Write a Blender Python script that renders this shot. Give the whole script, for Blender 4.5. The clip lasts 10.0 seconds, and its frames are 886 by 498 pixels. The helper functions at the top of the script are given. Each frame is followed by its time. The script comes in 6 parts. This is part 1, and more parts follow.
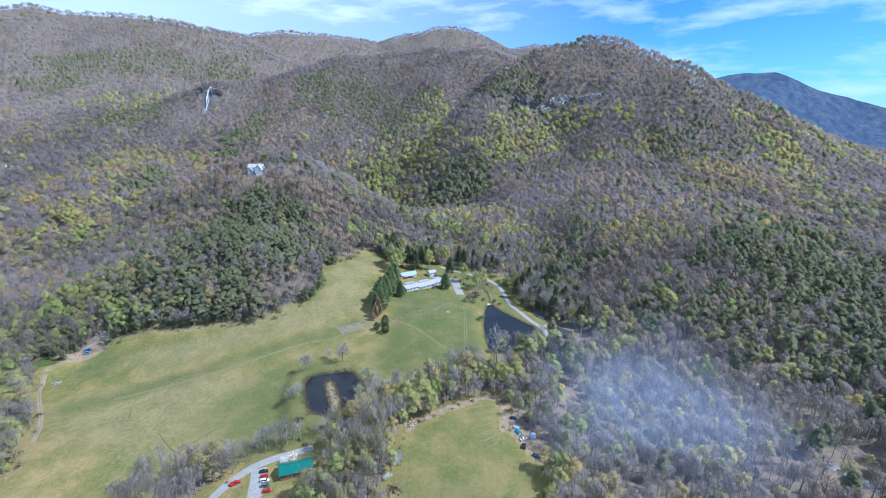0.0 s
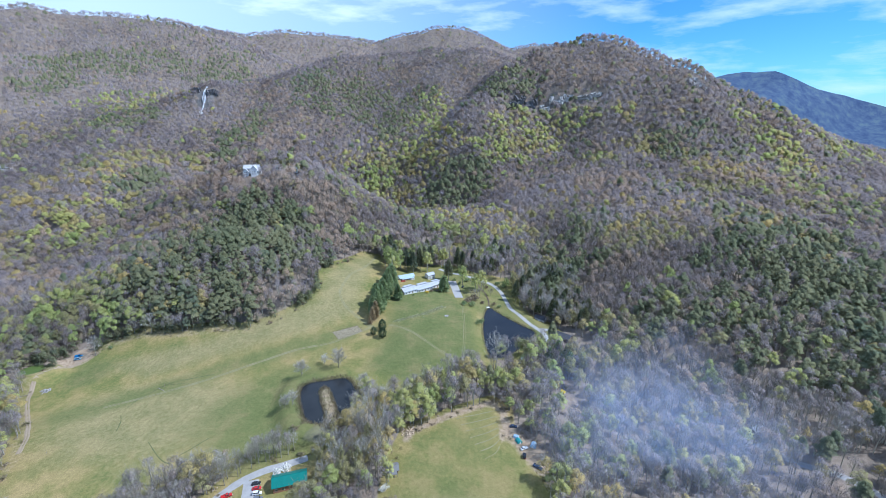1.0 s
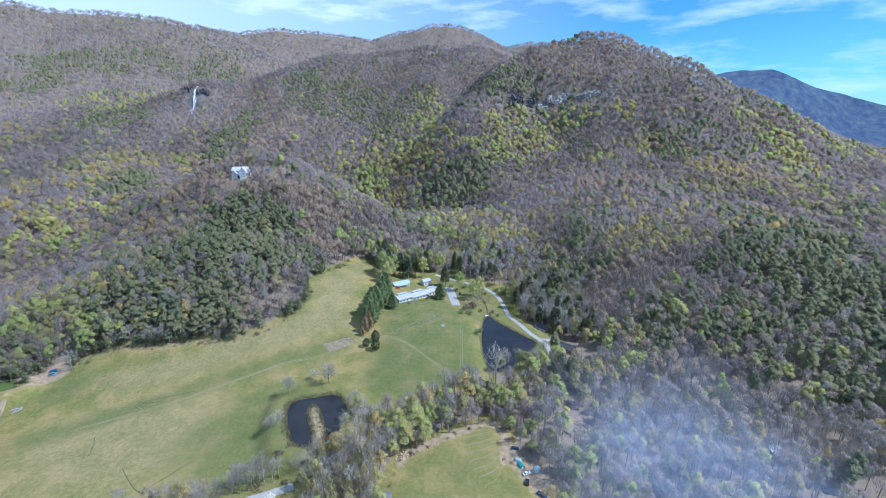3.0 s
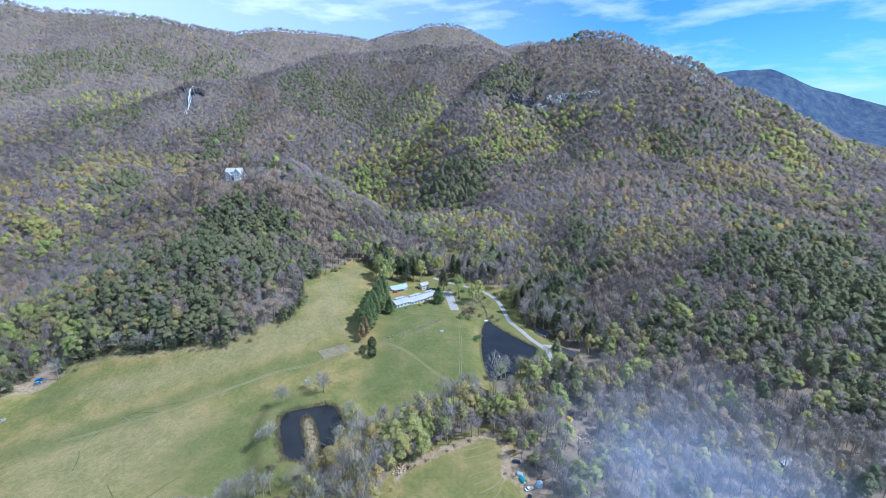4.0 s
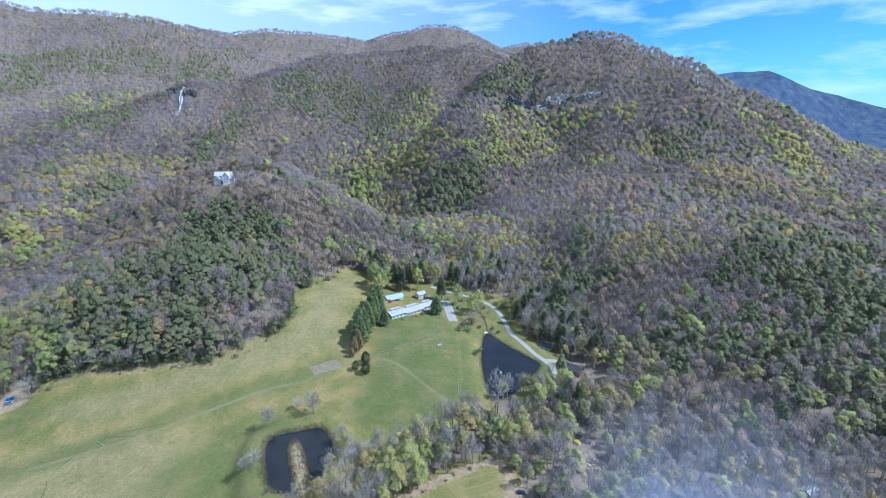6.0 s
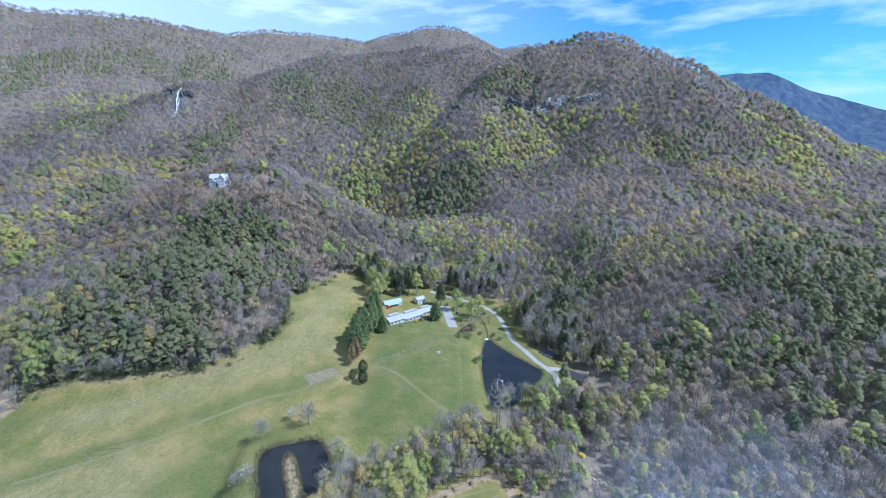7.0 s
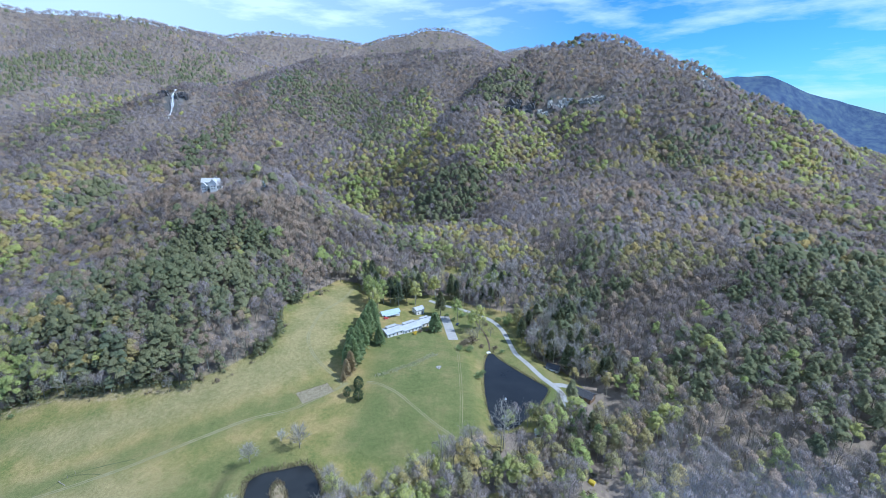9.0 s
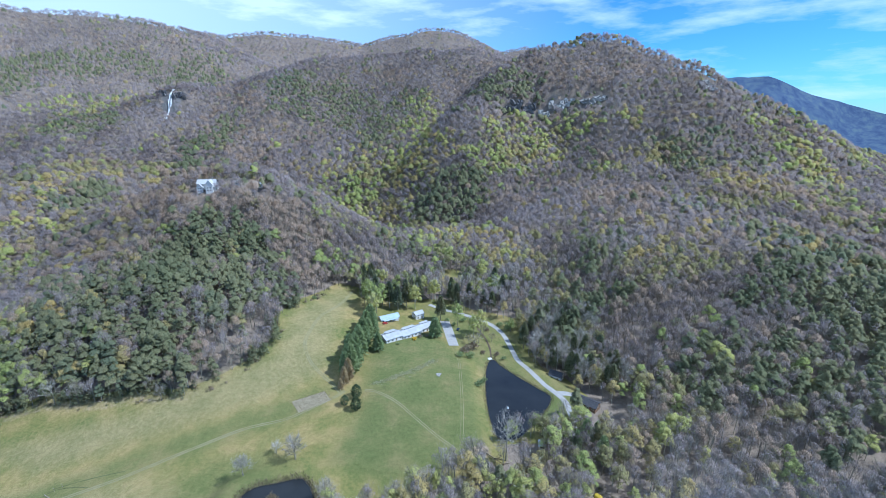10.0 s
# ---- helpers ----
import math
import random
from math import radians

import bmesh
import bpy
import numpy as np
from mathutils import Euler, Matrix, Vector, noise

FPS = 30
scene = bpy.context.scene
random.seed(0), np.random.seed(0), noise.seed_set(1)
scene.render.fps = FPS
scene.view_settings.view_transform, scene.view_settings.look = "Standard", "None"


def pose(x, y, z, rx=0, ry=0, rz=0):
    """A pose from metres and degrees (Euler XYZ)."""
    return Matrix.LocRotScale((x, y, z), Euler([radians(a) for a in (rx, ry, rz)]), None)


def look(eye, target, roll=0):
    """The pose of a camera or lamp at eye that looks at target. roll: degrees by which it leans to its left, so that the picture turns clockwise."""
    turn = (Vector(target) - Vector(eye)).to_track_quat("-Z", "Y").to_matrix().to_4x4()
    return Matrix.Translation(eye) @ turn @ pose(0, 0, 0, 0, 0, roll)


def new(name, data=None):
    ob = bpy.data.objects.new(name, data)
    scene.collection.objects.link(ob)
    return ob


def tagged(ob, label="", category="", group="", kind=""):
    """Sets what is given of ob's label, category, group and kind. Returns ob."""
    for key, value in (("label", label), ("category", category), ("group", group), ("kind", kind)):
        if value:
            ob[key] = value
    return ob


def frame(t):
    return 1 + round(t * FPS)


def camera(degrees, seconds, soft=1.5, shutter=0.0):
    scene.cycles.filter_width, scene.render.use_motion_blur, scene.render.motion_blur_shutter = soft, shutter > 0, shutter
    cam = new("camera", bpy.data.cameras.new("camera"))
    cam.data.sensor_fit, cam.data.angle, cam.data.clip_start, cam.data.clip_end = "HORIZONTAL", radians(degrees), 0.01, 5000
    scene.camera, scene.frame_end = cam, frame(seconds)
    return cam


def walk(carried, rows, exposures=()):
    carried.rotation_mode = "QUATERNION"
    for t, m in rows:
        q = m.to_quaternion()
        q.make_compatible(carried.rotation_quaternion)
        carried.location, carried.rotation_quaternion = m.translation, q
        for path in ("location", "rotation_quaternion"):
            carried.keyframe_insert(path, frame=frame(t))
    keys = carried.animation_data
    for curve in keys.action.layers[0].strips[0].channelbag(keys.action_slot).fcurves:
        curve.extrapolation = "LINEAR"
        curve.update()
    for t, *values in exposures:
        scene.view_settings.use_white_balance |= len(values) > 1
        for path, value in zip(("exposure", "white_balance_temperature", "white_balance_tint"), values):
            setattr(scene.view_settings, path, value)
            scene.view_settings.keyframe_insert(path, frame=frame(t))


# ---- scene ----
# Flight of a small drone up a wooded valley: level, straight ahead, looking down a little.
cam = camera(88.0, 10.0, soft=0.65)
# seconds, x, y, z in metres, pitch, roll and yaw in degrees
ROWS = [
    (0.0, -0.02, 0.01, 174.92, -17.279, -0.143, -0.013),
    (0.5, 0.47, 3.84, 175.08, -17.301, -0.092, -0.069),
    (1.0, 0.86, 8.14, 175.18, -17.332, -0.044, -0.147),
    (1.5, 1.17, 12.80, 175.25, -17.366, -0.002, -0.243),
    (2.0, 1.40, 17.73, 175.28, -17.398, 0.034, -0.350),
    (2.5, 1.57, 22.85, 175.28, -17.425, 0.064, -0.464),
    (4.0, 1.73, 38.62, 175.18, -17.437, 0.113, -0.814),
    (4.5, 1.70, 43.84, 175.12, -17.413, 0.116, -0.922),
    (5.0, 1.64, 48.97, 175.06, -17.374, 0.112, -1.023),
    (5.5, 1.55, 53.99, 175.00, -17.321, 0.103, -1.113),
    (7.0, 1.20, 68.30, 174.81, -17.097, 0.043, -1.315),
    (7.5, 1.07, 72.85, 174.76, -17.012, 0.016, -1.359),
    (8.0, 0.94, 77.31, 174.71, -16.929, -0.012, -1.392),
    (8.5, 0.82, 81.73, 174.65, -16.854, -0.041, -1.415),
    (9.0, 0.70, 86.15, 174.60, -16.794, -0.069, -1.430),
    (9.5, 0.60, 90.64, 174.55, -16.756, -0.094, -1.439),
    (10.0, 0.51, 95.25, 174.49, -16.748, -0.115, -1.445),
]
walk(cam, [(t, pose(x, y, z, 90 + pitch, roll, yaw)) for t, x, y, z, pitch, roll, yaw in ROWS], exposures=[(0.0, 0.34, 5330, 10), (5.0, 0.32, 5250, 8), (10.0, 0.32, 5170, 7)])

# ---- sky, sun and exposure ----
SUN_UP, SUN_AZ = 50.0, 96.0          # degrees up, degrees clockwise from straight ahead (+y)
world = bpy.data.worlds.new("sky")
scene.world = world
world.use_nodes = True
wt = world.node_tree
wt.nodes.clear()
w_out = wt.nodes.new("ShaderNodeOutputWorld")
w_bg = wt.nodes.new("ShaderNodeBackground")
w_sky = wt.nodes.new("ShaderNodeTexSky")
w_sky.sky_type = "NISHITA"
w_sky.sun_disc = False
w_sky.sun_elevation = radians(SUN_UP)
w_sky.sun_rotation = radians(SUN_AZ)
w_sky.altitude = 500
w_sky.air_density = 1.0
w_sky.dust_density = 0.05
w_sky.ozone_density = 3.0
w_co = wt.nodes.new("ShaderNodeTexCoord")
w_map = wt.nodes.new("ShaderNodeMapping")
w_map.inputs["Scale"].default_value = (1.6, 1.6, 7.0)
w_map.inputs["Rotation"].default_value = (0.0, 0.1, 0.35)
w_map.inputs["Location"].default_value = (0.35, 0.2, 0.9)
w_noise = wt.nodes.new("ShaderNodeTexNoise")
w_noise.inputs["Scale"].default_value = 2.3
w_noise.inputs["Detail"].default_value = 7
w_noise.inputs["Roughness"].default_value = 0.56
w_ramp = wt.nodes.new("ShaderNodeValToRGB")
w_ramp.color_ramp.elements[0].position = 0.52
w_ramp.color_ramp.elements[0].color = (0, 0, 0, 1)
w_ramp.color_ramp.elements[1].position = 0.74
w_ramp.color_ramp.elements[1].color = (0.95, 0.95, 0.95, 1)
# high thin cloud thickens away from the sun side
w_sep = wt.nodes.new("ShaderNodeSeparateXYZ")
w_side = wt.nodes.new("ShaderNodeMapRange")
w_side.inputs["From Min"].default_value = 0.35
w_side.inputs["From Max"].default_value = -0.55
w_side.inputs["To Min"].default_value = 0.0
w_side.inputs["To Max"].default_value = 0.82
w_max = wt.nodes.new("ShaderNodeMath")
w_max.operation = "MAXIMUM"
w_mix = wt.nodes.new("ShaderNodeMix")
w_mix.data_type = "RGBA"
w_mix.inputs[7].default_value = (5.9, 7.0, 8.2, 1)
wt.links.new(w_co.outputs["Generated"], w_map.inputs["Vector"])
wt.links.new(w_map.outputs[0], w_noise.inputs["Vector"])
wt.links.new(w_co.outputs["Generated"], w_sep.inputs[0])
wt.links.new(w_sep.outputs[0], w_side.inputs[0])
w_low = wt.nodes.new("ShaderNodeMapRange")
w_low.interpolation_type = "SMOOTHSTEP"
for key, value in (("From Min", 0.125), ("From Max", 0.185), ("To Min", 0.0), ("To Max", 0.11)):
    w_low.inputs[key].default_value = value
w_high = wt.nodes.new("ShaderNodeMapRange")
w_high.interpolation_type = "SMOOTHSTEP"
for key, value in (("From Min", 0.25), ("From Max", 0.45), ("To Min", 0.0), ("To Max", -0.17)):
    w_high.inputs[key].default_value = value
w_sum, w_sum_b = wt.nodes.new("ShaderNodeMath"), wt.nodes.new("ShaderNodeMath")
wt.links.new(w_sep.outputs[2], w_low.inputs[0])
wt.links.new(w_sep.outputs[2], w_high.inputs[0])
wt.links.new(w_noise.outputs[0], w_sum.inputs[0])
wt.links.new(w_low.outputs[0], w_sum.inputs[1])
wt.links.new(w_sum.outputs[0], w_sum_b.inputs[0])
wt.links.new(w_high.outputs[0], w_sum_b.inputs[1])
wt.links.new(w_sum_b.outputs[0], w_ramp.inputs[0])
wt.links.new(w_ramp.outputs[0], w_max.inputs[0])
wt.links.new(w_side.outputs[0], w_max.inputs[1])
wt.links.new(w_max.outputs[0], w_mix.inputs[0])
w_tint = wt.nodes.new("ShaderNodeMix")
w_tint.data_type, w_tint.blend_type = "RGBA", "MULTIPLY"
w_tint.inputs[0].default_value = 1.0
w_tint.inputs[7].default_value = (0.37, 0.69, 1.02, 1)
wt.links.new(w_sky.outputs[0], w_tint.inputs[6])
wt.links.new(w_tint.outputs[2], w_mix.inputs[6])
wt.links.new(w_mix.outputs[2], w_bg.inputs[0])
w_bg.inputs[1].default_value = 0.12
wt.links.new(w_bg.outputs[0], w_out.inputs[0])

sun = new("sun", bpy.data.lights.new("sun", "SUN"))
sun.data.energy = 4.4
sun.data.angle = radians(0.55)
sun.data.color = (1.0, 0.97, 0.92)
_sd = Vector((math.sin(radians(SUN_AZ)) * math.cos(radians(SUN_UP)), math.cos(radians(SUN_AZ)) * math.cos(radians(SUN_UP)), math.sin(radians(SUN_UP))))
sun.matrix_world = look(_sd * 900, (0, 0, 0))

# ---- materials ----
def material(name, build):
    m = bpy.data.materials.new(name)
    m.use_nodes = True
    nt = m.node_tree
    build(nt, nt.nodes["Principled BSDF"])
    return m


def node(nt, kind, **values):
    n = nt.nodes.new(kind)
    for key, value in values.items():
        n.inputs[key.replace("_", " ")].default_value = value
    return n


def noise_of(nt, scale, detail=4.0, rough=0.55, space="Object"):
    co = nt.nodes.new("ShaderNodeTexCoord")
    n = node(nt, "ShaderNodeTexNoise", Scale=scale, Detail=detail, Roughness=rough)
    nt.links.new(co.outputs[space], n.inputs["Vector"])
    return n.outputs[0]


def ramp(nt, value, stops):
    r = nt.nodes.new("ShaderNodeValToRGB")
    e = r.color_ramp.elements
    while len(e) < len(stops):
        e.new(0.5)
    for el, (p, c) in zip(e, stops):
        el.position, el.color = p, (*c, 1)
    nt.links.new(value, r.inputs[0])
    return r.outputs[0]


def blend(nt, fac, a, b, kind="MIX"):
    m = nt.nodes.new("ShaderNodeMix")
    m.data_type, m.blend_type = "RGBA", kind
    for sock, v in ((m.inputs[0], fac), (m.inputs[6], a), (m.inputs[7], b)):
        if isinstance(v, (int, float)):
            sock.default_value = v
        elif isinstance(v, tuple):
            sock.default_value = (*v, 1)
        else:
            nt.links.new(v, sock)
    return m.outputs[2]


def bump(nt, bsdf, height, strength, distance):
    b = node(nt, "ShaderNodeBump", Strength=strength, Distance=distance)
    nt.links.new(height, b.inputs["Height"])
    nt.links.new(b.outputs[0], bsdf.inputs["Normal"])


def plain(name, dark, light, scale=1.5, rough=0.8, metal=0.0, bumpy=0.0, spec=0.3):
    """A surface that wanders between two colours at two scales."""
    def build(nt, b):
        n1, n2 = noise_of(nt, scale, 6), noise_of(nt, scale * 9, 3)
        c = ramp(nt, n1, [(0.3, dark), (0.7, light)])
        c = blend(nt, 0.35, c, ramp(nt, n2, [(0.3, dark), (0.7, light)]))
        nt.links.new(c, b.inputs["Base Color"])
        b.inputs["Roughness"].default_value = rough
        b.inputs["Metallic"].default_value = metal
        b.inputs["Specular IOR Level"].default_value = spec
        if bumpy:
            bump(nt, b, n2, 0.6, bumpy)
    return material(name, build)


def attribute(nt, name):
    a = nt.nodes.new("ShaderNodeAttribute")
    a.attribute_name = name
    return a.outputs["Fac"]


def tree_paint(name, colours, leafy=0.0, rough=0.85, airy=0.0, lace=None, grain=(1.3, 1.3, 1.0)):
    """Foliage or bark: each tree takes its own tone, each spray a little of its own. lace: how much of a crown is gaps."""
    def build(nt, b):
        k = len(colours) - 1
        tone = ramp(nt, attribute(nt, "tone"), [(0.04 + 0.92 * i / k, c) for i, c in enumerate(colours)])
        geo = nt.nodes.new("ShaderNodeNewGeometry")
        co = nt.nodes.new("ShaderNodeTexCoord")
        mp = nt.nodes.new("ShaderNodeMapping")
        mp.inputs["Scale"].default_value = grain
        nt.links.new(co.outputs["Object"], mp.inputs[0])
        fine = node(nt, "ShaderNodeTexNoise", Scale=1.0, Detail=3.0, Roughness=0.6)
        nt.links.new(mp.outputs[0], fine.inputs["Vector"])
        v = ramp(nt, geo.outputs["Random Per Island"], [(0.0, (0.9, 0.9, 0.9)), (1.0, (1.1, 1.1, 1.09))])
        c = blend(nt, 1.0, tone, v, "MULTIPLY")
        c = blend(nt, 1.0, c, ramp(nt, fine.outputs[0], [(0.36, (0.74, 0.75, 0.76)), (0.62, (1.2, 1.19, 1.16))]), "MULTIPLY")
        nt.links.new(c, b.inputs["Base Color"])
        b.inputs["Roughness"].default_value = rough
        b.inputs["Specular IOR Level"].default_value = 0.15
        if leafy:
            # a spray of leaves scatters light as the rounded crown does, not as a flat chip
            sf = nt.nodes.new("ShaderNodeAttribute")
            sf.attribute_name = "soft"
            own = nt.nodes.new("ShaderNodeVectorMath")
            own.operation = "SCALE"
            own.inputs["Scale"].default_value = 0.3
            nt.links.new(geo.outputs["Normal"], own.inputs[0])
            both = nt.nodes.new("ShaderNodeVectorMath")
            nt.links.new(sf.outputs["Vector"], both.inputs[0])
            nt.links.new(own.outputs[0], both.inputs[1])
            unit = nt.nodes.new("ShaderNodeVectorMath")
            unit.operation = "NORMALIZE"
            nt.links.new(both.outputs[0], unit.inputs[0])
            nt.links.new(unit.outputs[0], b.inputs["Normal"])
            tr = nt.nodes.new("ShaderNodeBsdfTranslucent")
            nt.links.new(c, tr.inputs[0])
            nt.links.new(unit.outputs[0], tr.inputs["Normal"])
            mx = nt.nodes.new("ShaderNodeMixShader")
            mx.inputs[0].default_value = leafy
            nt.links.new(b.outputs[0], mx.inputs[1])
            nt.links.new(tr.outputs[0], mx.inputs[2])
            last = mx
            if airy or lace:
                # a crown is a lace of twigs or leaves: light goes straight through its gaps
                last = nt.nodes.new("ShaderNodeMixShader")
                last.inputs[0].default_value = airy
                if lace:
                    gap = node(nt, "ShaderNodeMapRange", From_Min=lace - 0.05, From_Max=lace + 0.05, To_Min=1.0, To_Max=airy)
                    nt.links.new(fine.outputs[0], gap.inputs[0])
                    nt.links.new(gap.outputs[0], last.inputs[0])
                nt.links.new(mx.outputs[0], last.inputs[1])
                nt.links.new(nt.nodes.new("ShaderNodeBsdfTransparent").outputs[0], last.inputs[2])
            nt.links.new(last.outputs[0], nt.nodes["Material Output"].inputs[0])
    return material(name, build)


BARE = tree_paint("bare twigs", [(0.209, 0.175, 0.176), (0.243, 0.209, 0.21), (0.271, 0.236, 0.24), (0.301, 0.264, 0.27), (0.327, 0.29, 0.3)], 0.3, airy=0.12, lace=0.555, grain=(2.4, 2.4, 0.8))
TWIGS = tree_paint("pale twigs", [(0.34, 0.31, 0.28), (0.46, 0.43, 0.39), (0.56, 0.53, 0.48)], 0.2)
TRUNK = tree_paint("grey bark", [(0.171, 0.15, 0.118), (0.285, 0.265, 0.212), (0.392, 0.369, 0.305)])
BUDDING = tree_paint("budding leaves", [(0.257, 0.246, 0.113), (0.295, 0.276, 0.132), (0.368, 0.308, 0.133), (0.423, 0.331, 0.129)], 0.32, lace=0.49, grain=(2.0, 2.0, 1.6))
LIME = tree_paint("new leaves", [(0.263, 0.313, 0.109), (0.312, 0.353, 0.121), (0.373, 0.382, 0.133), (0.423, 0.412, 0.144)], 0.32, lace=0.47, grain=(2.0, 2.0, 1.6))
PINE = tree_paint("pine needles", [(0.13, 0.149, 0.083), (0.169, 0.184, 0.101), (0.204, 0.206, 0.112), (0.142, 0.168, 0.104)], 0.3, lace=0.45, grain=(1.8, 1.8, 1.6))
RUSSET = tree_paint("red buds", [(0.335, 0.259, 0.2), (0.371, 0.28, 0.211), (0.305, 0.24, 0.2)], 0.3, airy=0.1, lace=0.53, grain=(2.4, 2.4, 0.9))
SPRUCE = tree_paint("spruce needles", [(0.199, 0.26, 0.117), (0.262, 0.316, 0.142), (0.227, 0.285, 0.13)], 0.2)
JUNIPER = tree_paint("juniper green", [(0.06, 0.085, 0.04), (0.09, 0.115, 0.055)], 0.15)
WEEDS = tree_paint("pale weeds", [(0.44, 0.43, 0.27), (0.54, 0.52, 0.36)], 0.3)
DYING = tree_paint("dying needles", [(0.36, 0.28, 0.15), (0.46, 0.36, 0.21)], 0.2)
BLOSSOM = tree_paint("white blossom", [(0.75, 0.74, 0.68), (0.82, 0.8, 0.74)], 0.2)
BRUSH = tree_paint("dry brush", [(0.20, 0.155, 0.10), (0.27, 0.22, 0.15), (0.16, 0.15, 0.075), (0.24, 0.19, 0.14)], 0.1)


def build_ground(nt, b):
    big, mid = noise_of(nt, 0.011, 5, 0.6), noise_of(nt, 0.055, 6, 0.62)
    fine, grit = noise_of(nt, 0.45, 5, 0.65), noise_of(nt, 2.2, 3, 0.6)
    grass = ramp(nt, big, [(0.40, (0.158, 0.175, 0.052)), (0.48, (0.248, 0.216, 0.076)), (0.56, (0.368, 0.272, 0.120))])
    grass = blend(nt, 0.55, grass, ramp(nt, mid, [(0.40, (0.120, 0.150, 0.045)), (0.5, (0.222, 0.201, 0.070)), (0.60, (0.393, 0.286, 0.131))]))
    grass = blend(nt, 0.3, grass, ramp(nt, fine, [(0.38, (0.109, 0.125, 0.038)), (0.62, (0.322, 0.261, 0.105))]))
    litter = ramp(nt, mid, [(0.35, (0.203, 0.165, 0.133)), (0.6, (0.297, 0.241, 0.190)), (0.75, (0.217, 0.203, 0.136))])
    litter = blend(nt, 0.5, litter, ramp(nt, fine, [(0.3, (0.116, 0.092, 0.073)), (0.7, (0.304, 0.252, 0.204))]))
    soil = ramp(nt, fine, [(0.3, (0.27, 0.19, 0.125)), (0.7, (0.42, 0.335, 0.235))])
    rock = ramp(nt, fine, [(0.35, (0.09, 0.086, 0.082)), (0.72, (0.30, 0.285, 0.265))])
    lush = ramp(nt, mid, [(0.36, (0.114, 0.138, 0.045)), (0.5, (0.147, 0.158, 0.056)), (0.64, (0.218, 0.188, 0.082))])
    lush = blend(nt, 0.4, lush, ramp(nt, fine, [(0.36, (0.077, 0.108, 0.036)), (0.64, (0.204, 0.207, 0.082))]))

    def edge(name, lo, hi, wob):
        a = nt.nodes.new("ShaderNodeMath")
        a.operation = "MULTIPLY_ADD"
        nt.links.new(fine, a.inputs[0])
        a.inputs[1].default_value = wob
        nt.links.new(attribute(nt, name), a.inputs[2])
        r = node(nt, "ShaderNodeMapRange", From_Min=lo + wob / 2, From_Max=hi + wob / 2)
        r.interpolation_type = "SMOOTHSTEP"
        nt.links.new(a.outputs[0], r.inputs[0])
        return r.outputs[0]
    c = blend(nt, edge("meadow", 0.35, 0.65, 0.35), litter, grass)
    dry = ramp(nt, mid, [(0.36, (0.208, 0.190, 0.084)), (0.6, (0.308, 0.256, 0.123))])
    dry = blend(nt, 0.4, dry, ramp(nt, fine, [(0.36, (0.155, 0.150, 0.062)), (0.64, (0.337, 0.289, 0.141))]))
    c = blend(nt, edge("dry", 0.15, 0.95, 0.6), c, dry)
    c = blend(nt, edge("lush", 0.1, 0.95, 0.5), c, lush)
    c = blend(nt, edge("soil", 0.3, 0.75, 0.7), c, soil)
    c = blend(nt, edge("rock", 0.35, 0.6, 0.5), c, rock)
    c = blend(nt, 0.6, c, ramp(nt, grit, [(0.32, (0.5, 0.5, 0.5)), (0.68, (1.25, 1.25, 1.22))]), "MULTIPLY")
    nt.links.new(c, b.inputs["Base Color"])
    b.inputs["Roughness"].default_value = 0.95
    b.inputs["Specular IOR Level"].default_value = 0.1
    bump(nt, b, fine, 0.7, 0.6)


GROUND = material("meadow and forest floor", build_ground)


def build_water(nt, b):
    n = noise_of(nt, 1.3, 4)
    c = ramp(nt, noise_of(nt, 0.05, 3), [(0.3, (0.016, 0.018, 0.020)), (0.7, (0.026, 0.028, 0.029))])
    nt.links.new(c, b.inputs["Base Color"])
    b.inputs["Roughness"].default_value = 0.12
    b.inputs["IOR"].default_value = 1.33
    bump(nt, b, n, 0.25, 0.05)


WATER = material("dark pond water", build_water)
MURK = plain("green still water", (0.07, 0.11, 0.03), (0.12, 0.16, 0.045), 0.2, 0.35)
MURK_BROWN = plain("brown ditch water", (0.06, 0.042, 0.028), (0.12, 0.085, 0.055), 0.5, 0.5)
GRAVEL = plain("pale gravel", (0.27, 0.26, 0.245), (0.39, 0.38, 0.36), 0.4, 0.95, bumpy=0.05)
TRACK = plain("worn wheel tracks", (0.20, 0.188, 0.092), (0.258, 0.234, 0.130), 0.25, 0.95)
RILL = plain("wet dark grass", (0.07, 0.085, 0.03), (0.14, 0.14, 0.06), 0.3, 0.9)
DIRT = plain("brown cart-track dirt", (0.25, 0.195, 0.13), (0.35, 0.28, 0.195), 0.3, 0.95, bumpy=0.05)
SAND = plain("bare sandy soil", (0.36, 0.26, 0.17), (0.58, 0.47, 0.34), 0.3, 0.95, bumpy=0.05)
TIN = plain("pale metal roofing", (0.36, 0.37, 0.38), (0.49, 0.50, 0.51), 0.25, 0.6, 0.05)
TIN_BLUE = plain("pale blue metal roofing", (0.34, 0.43, 0.48), (0.45, 0.53, 0.58), 0.3, 0.6, 0.05)
GREEN_TIN = plain("green metal roofing", (0.012, 0.13, 0.105), (0.02, 0.19, 0.155), 0.3, 0.4, 0.1)
SHINGLE = plain("grey shingles", (0.13, 0.125, 0.12), (0.24, 0.235, 0.225), 0.8, 0.9, bumpy=0.03)
PALE_SHINGLE = plain("pale grey shingles", (0.38, 0.38, 0.38), (0.52, 0.52, 0.52), 0.8, 0.9, bumpy=0.03)
DARK_SHINGLE = plain("dark shingles", (0.035, 0.035, 0.04), (0.08, 0.08, 0.085), 0.8, 0.85, bumpy=0.03)
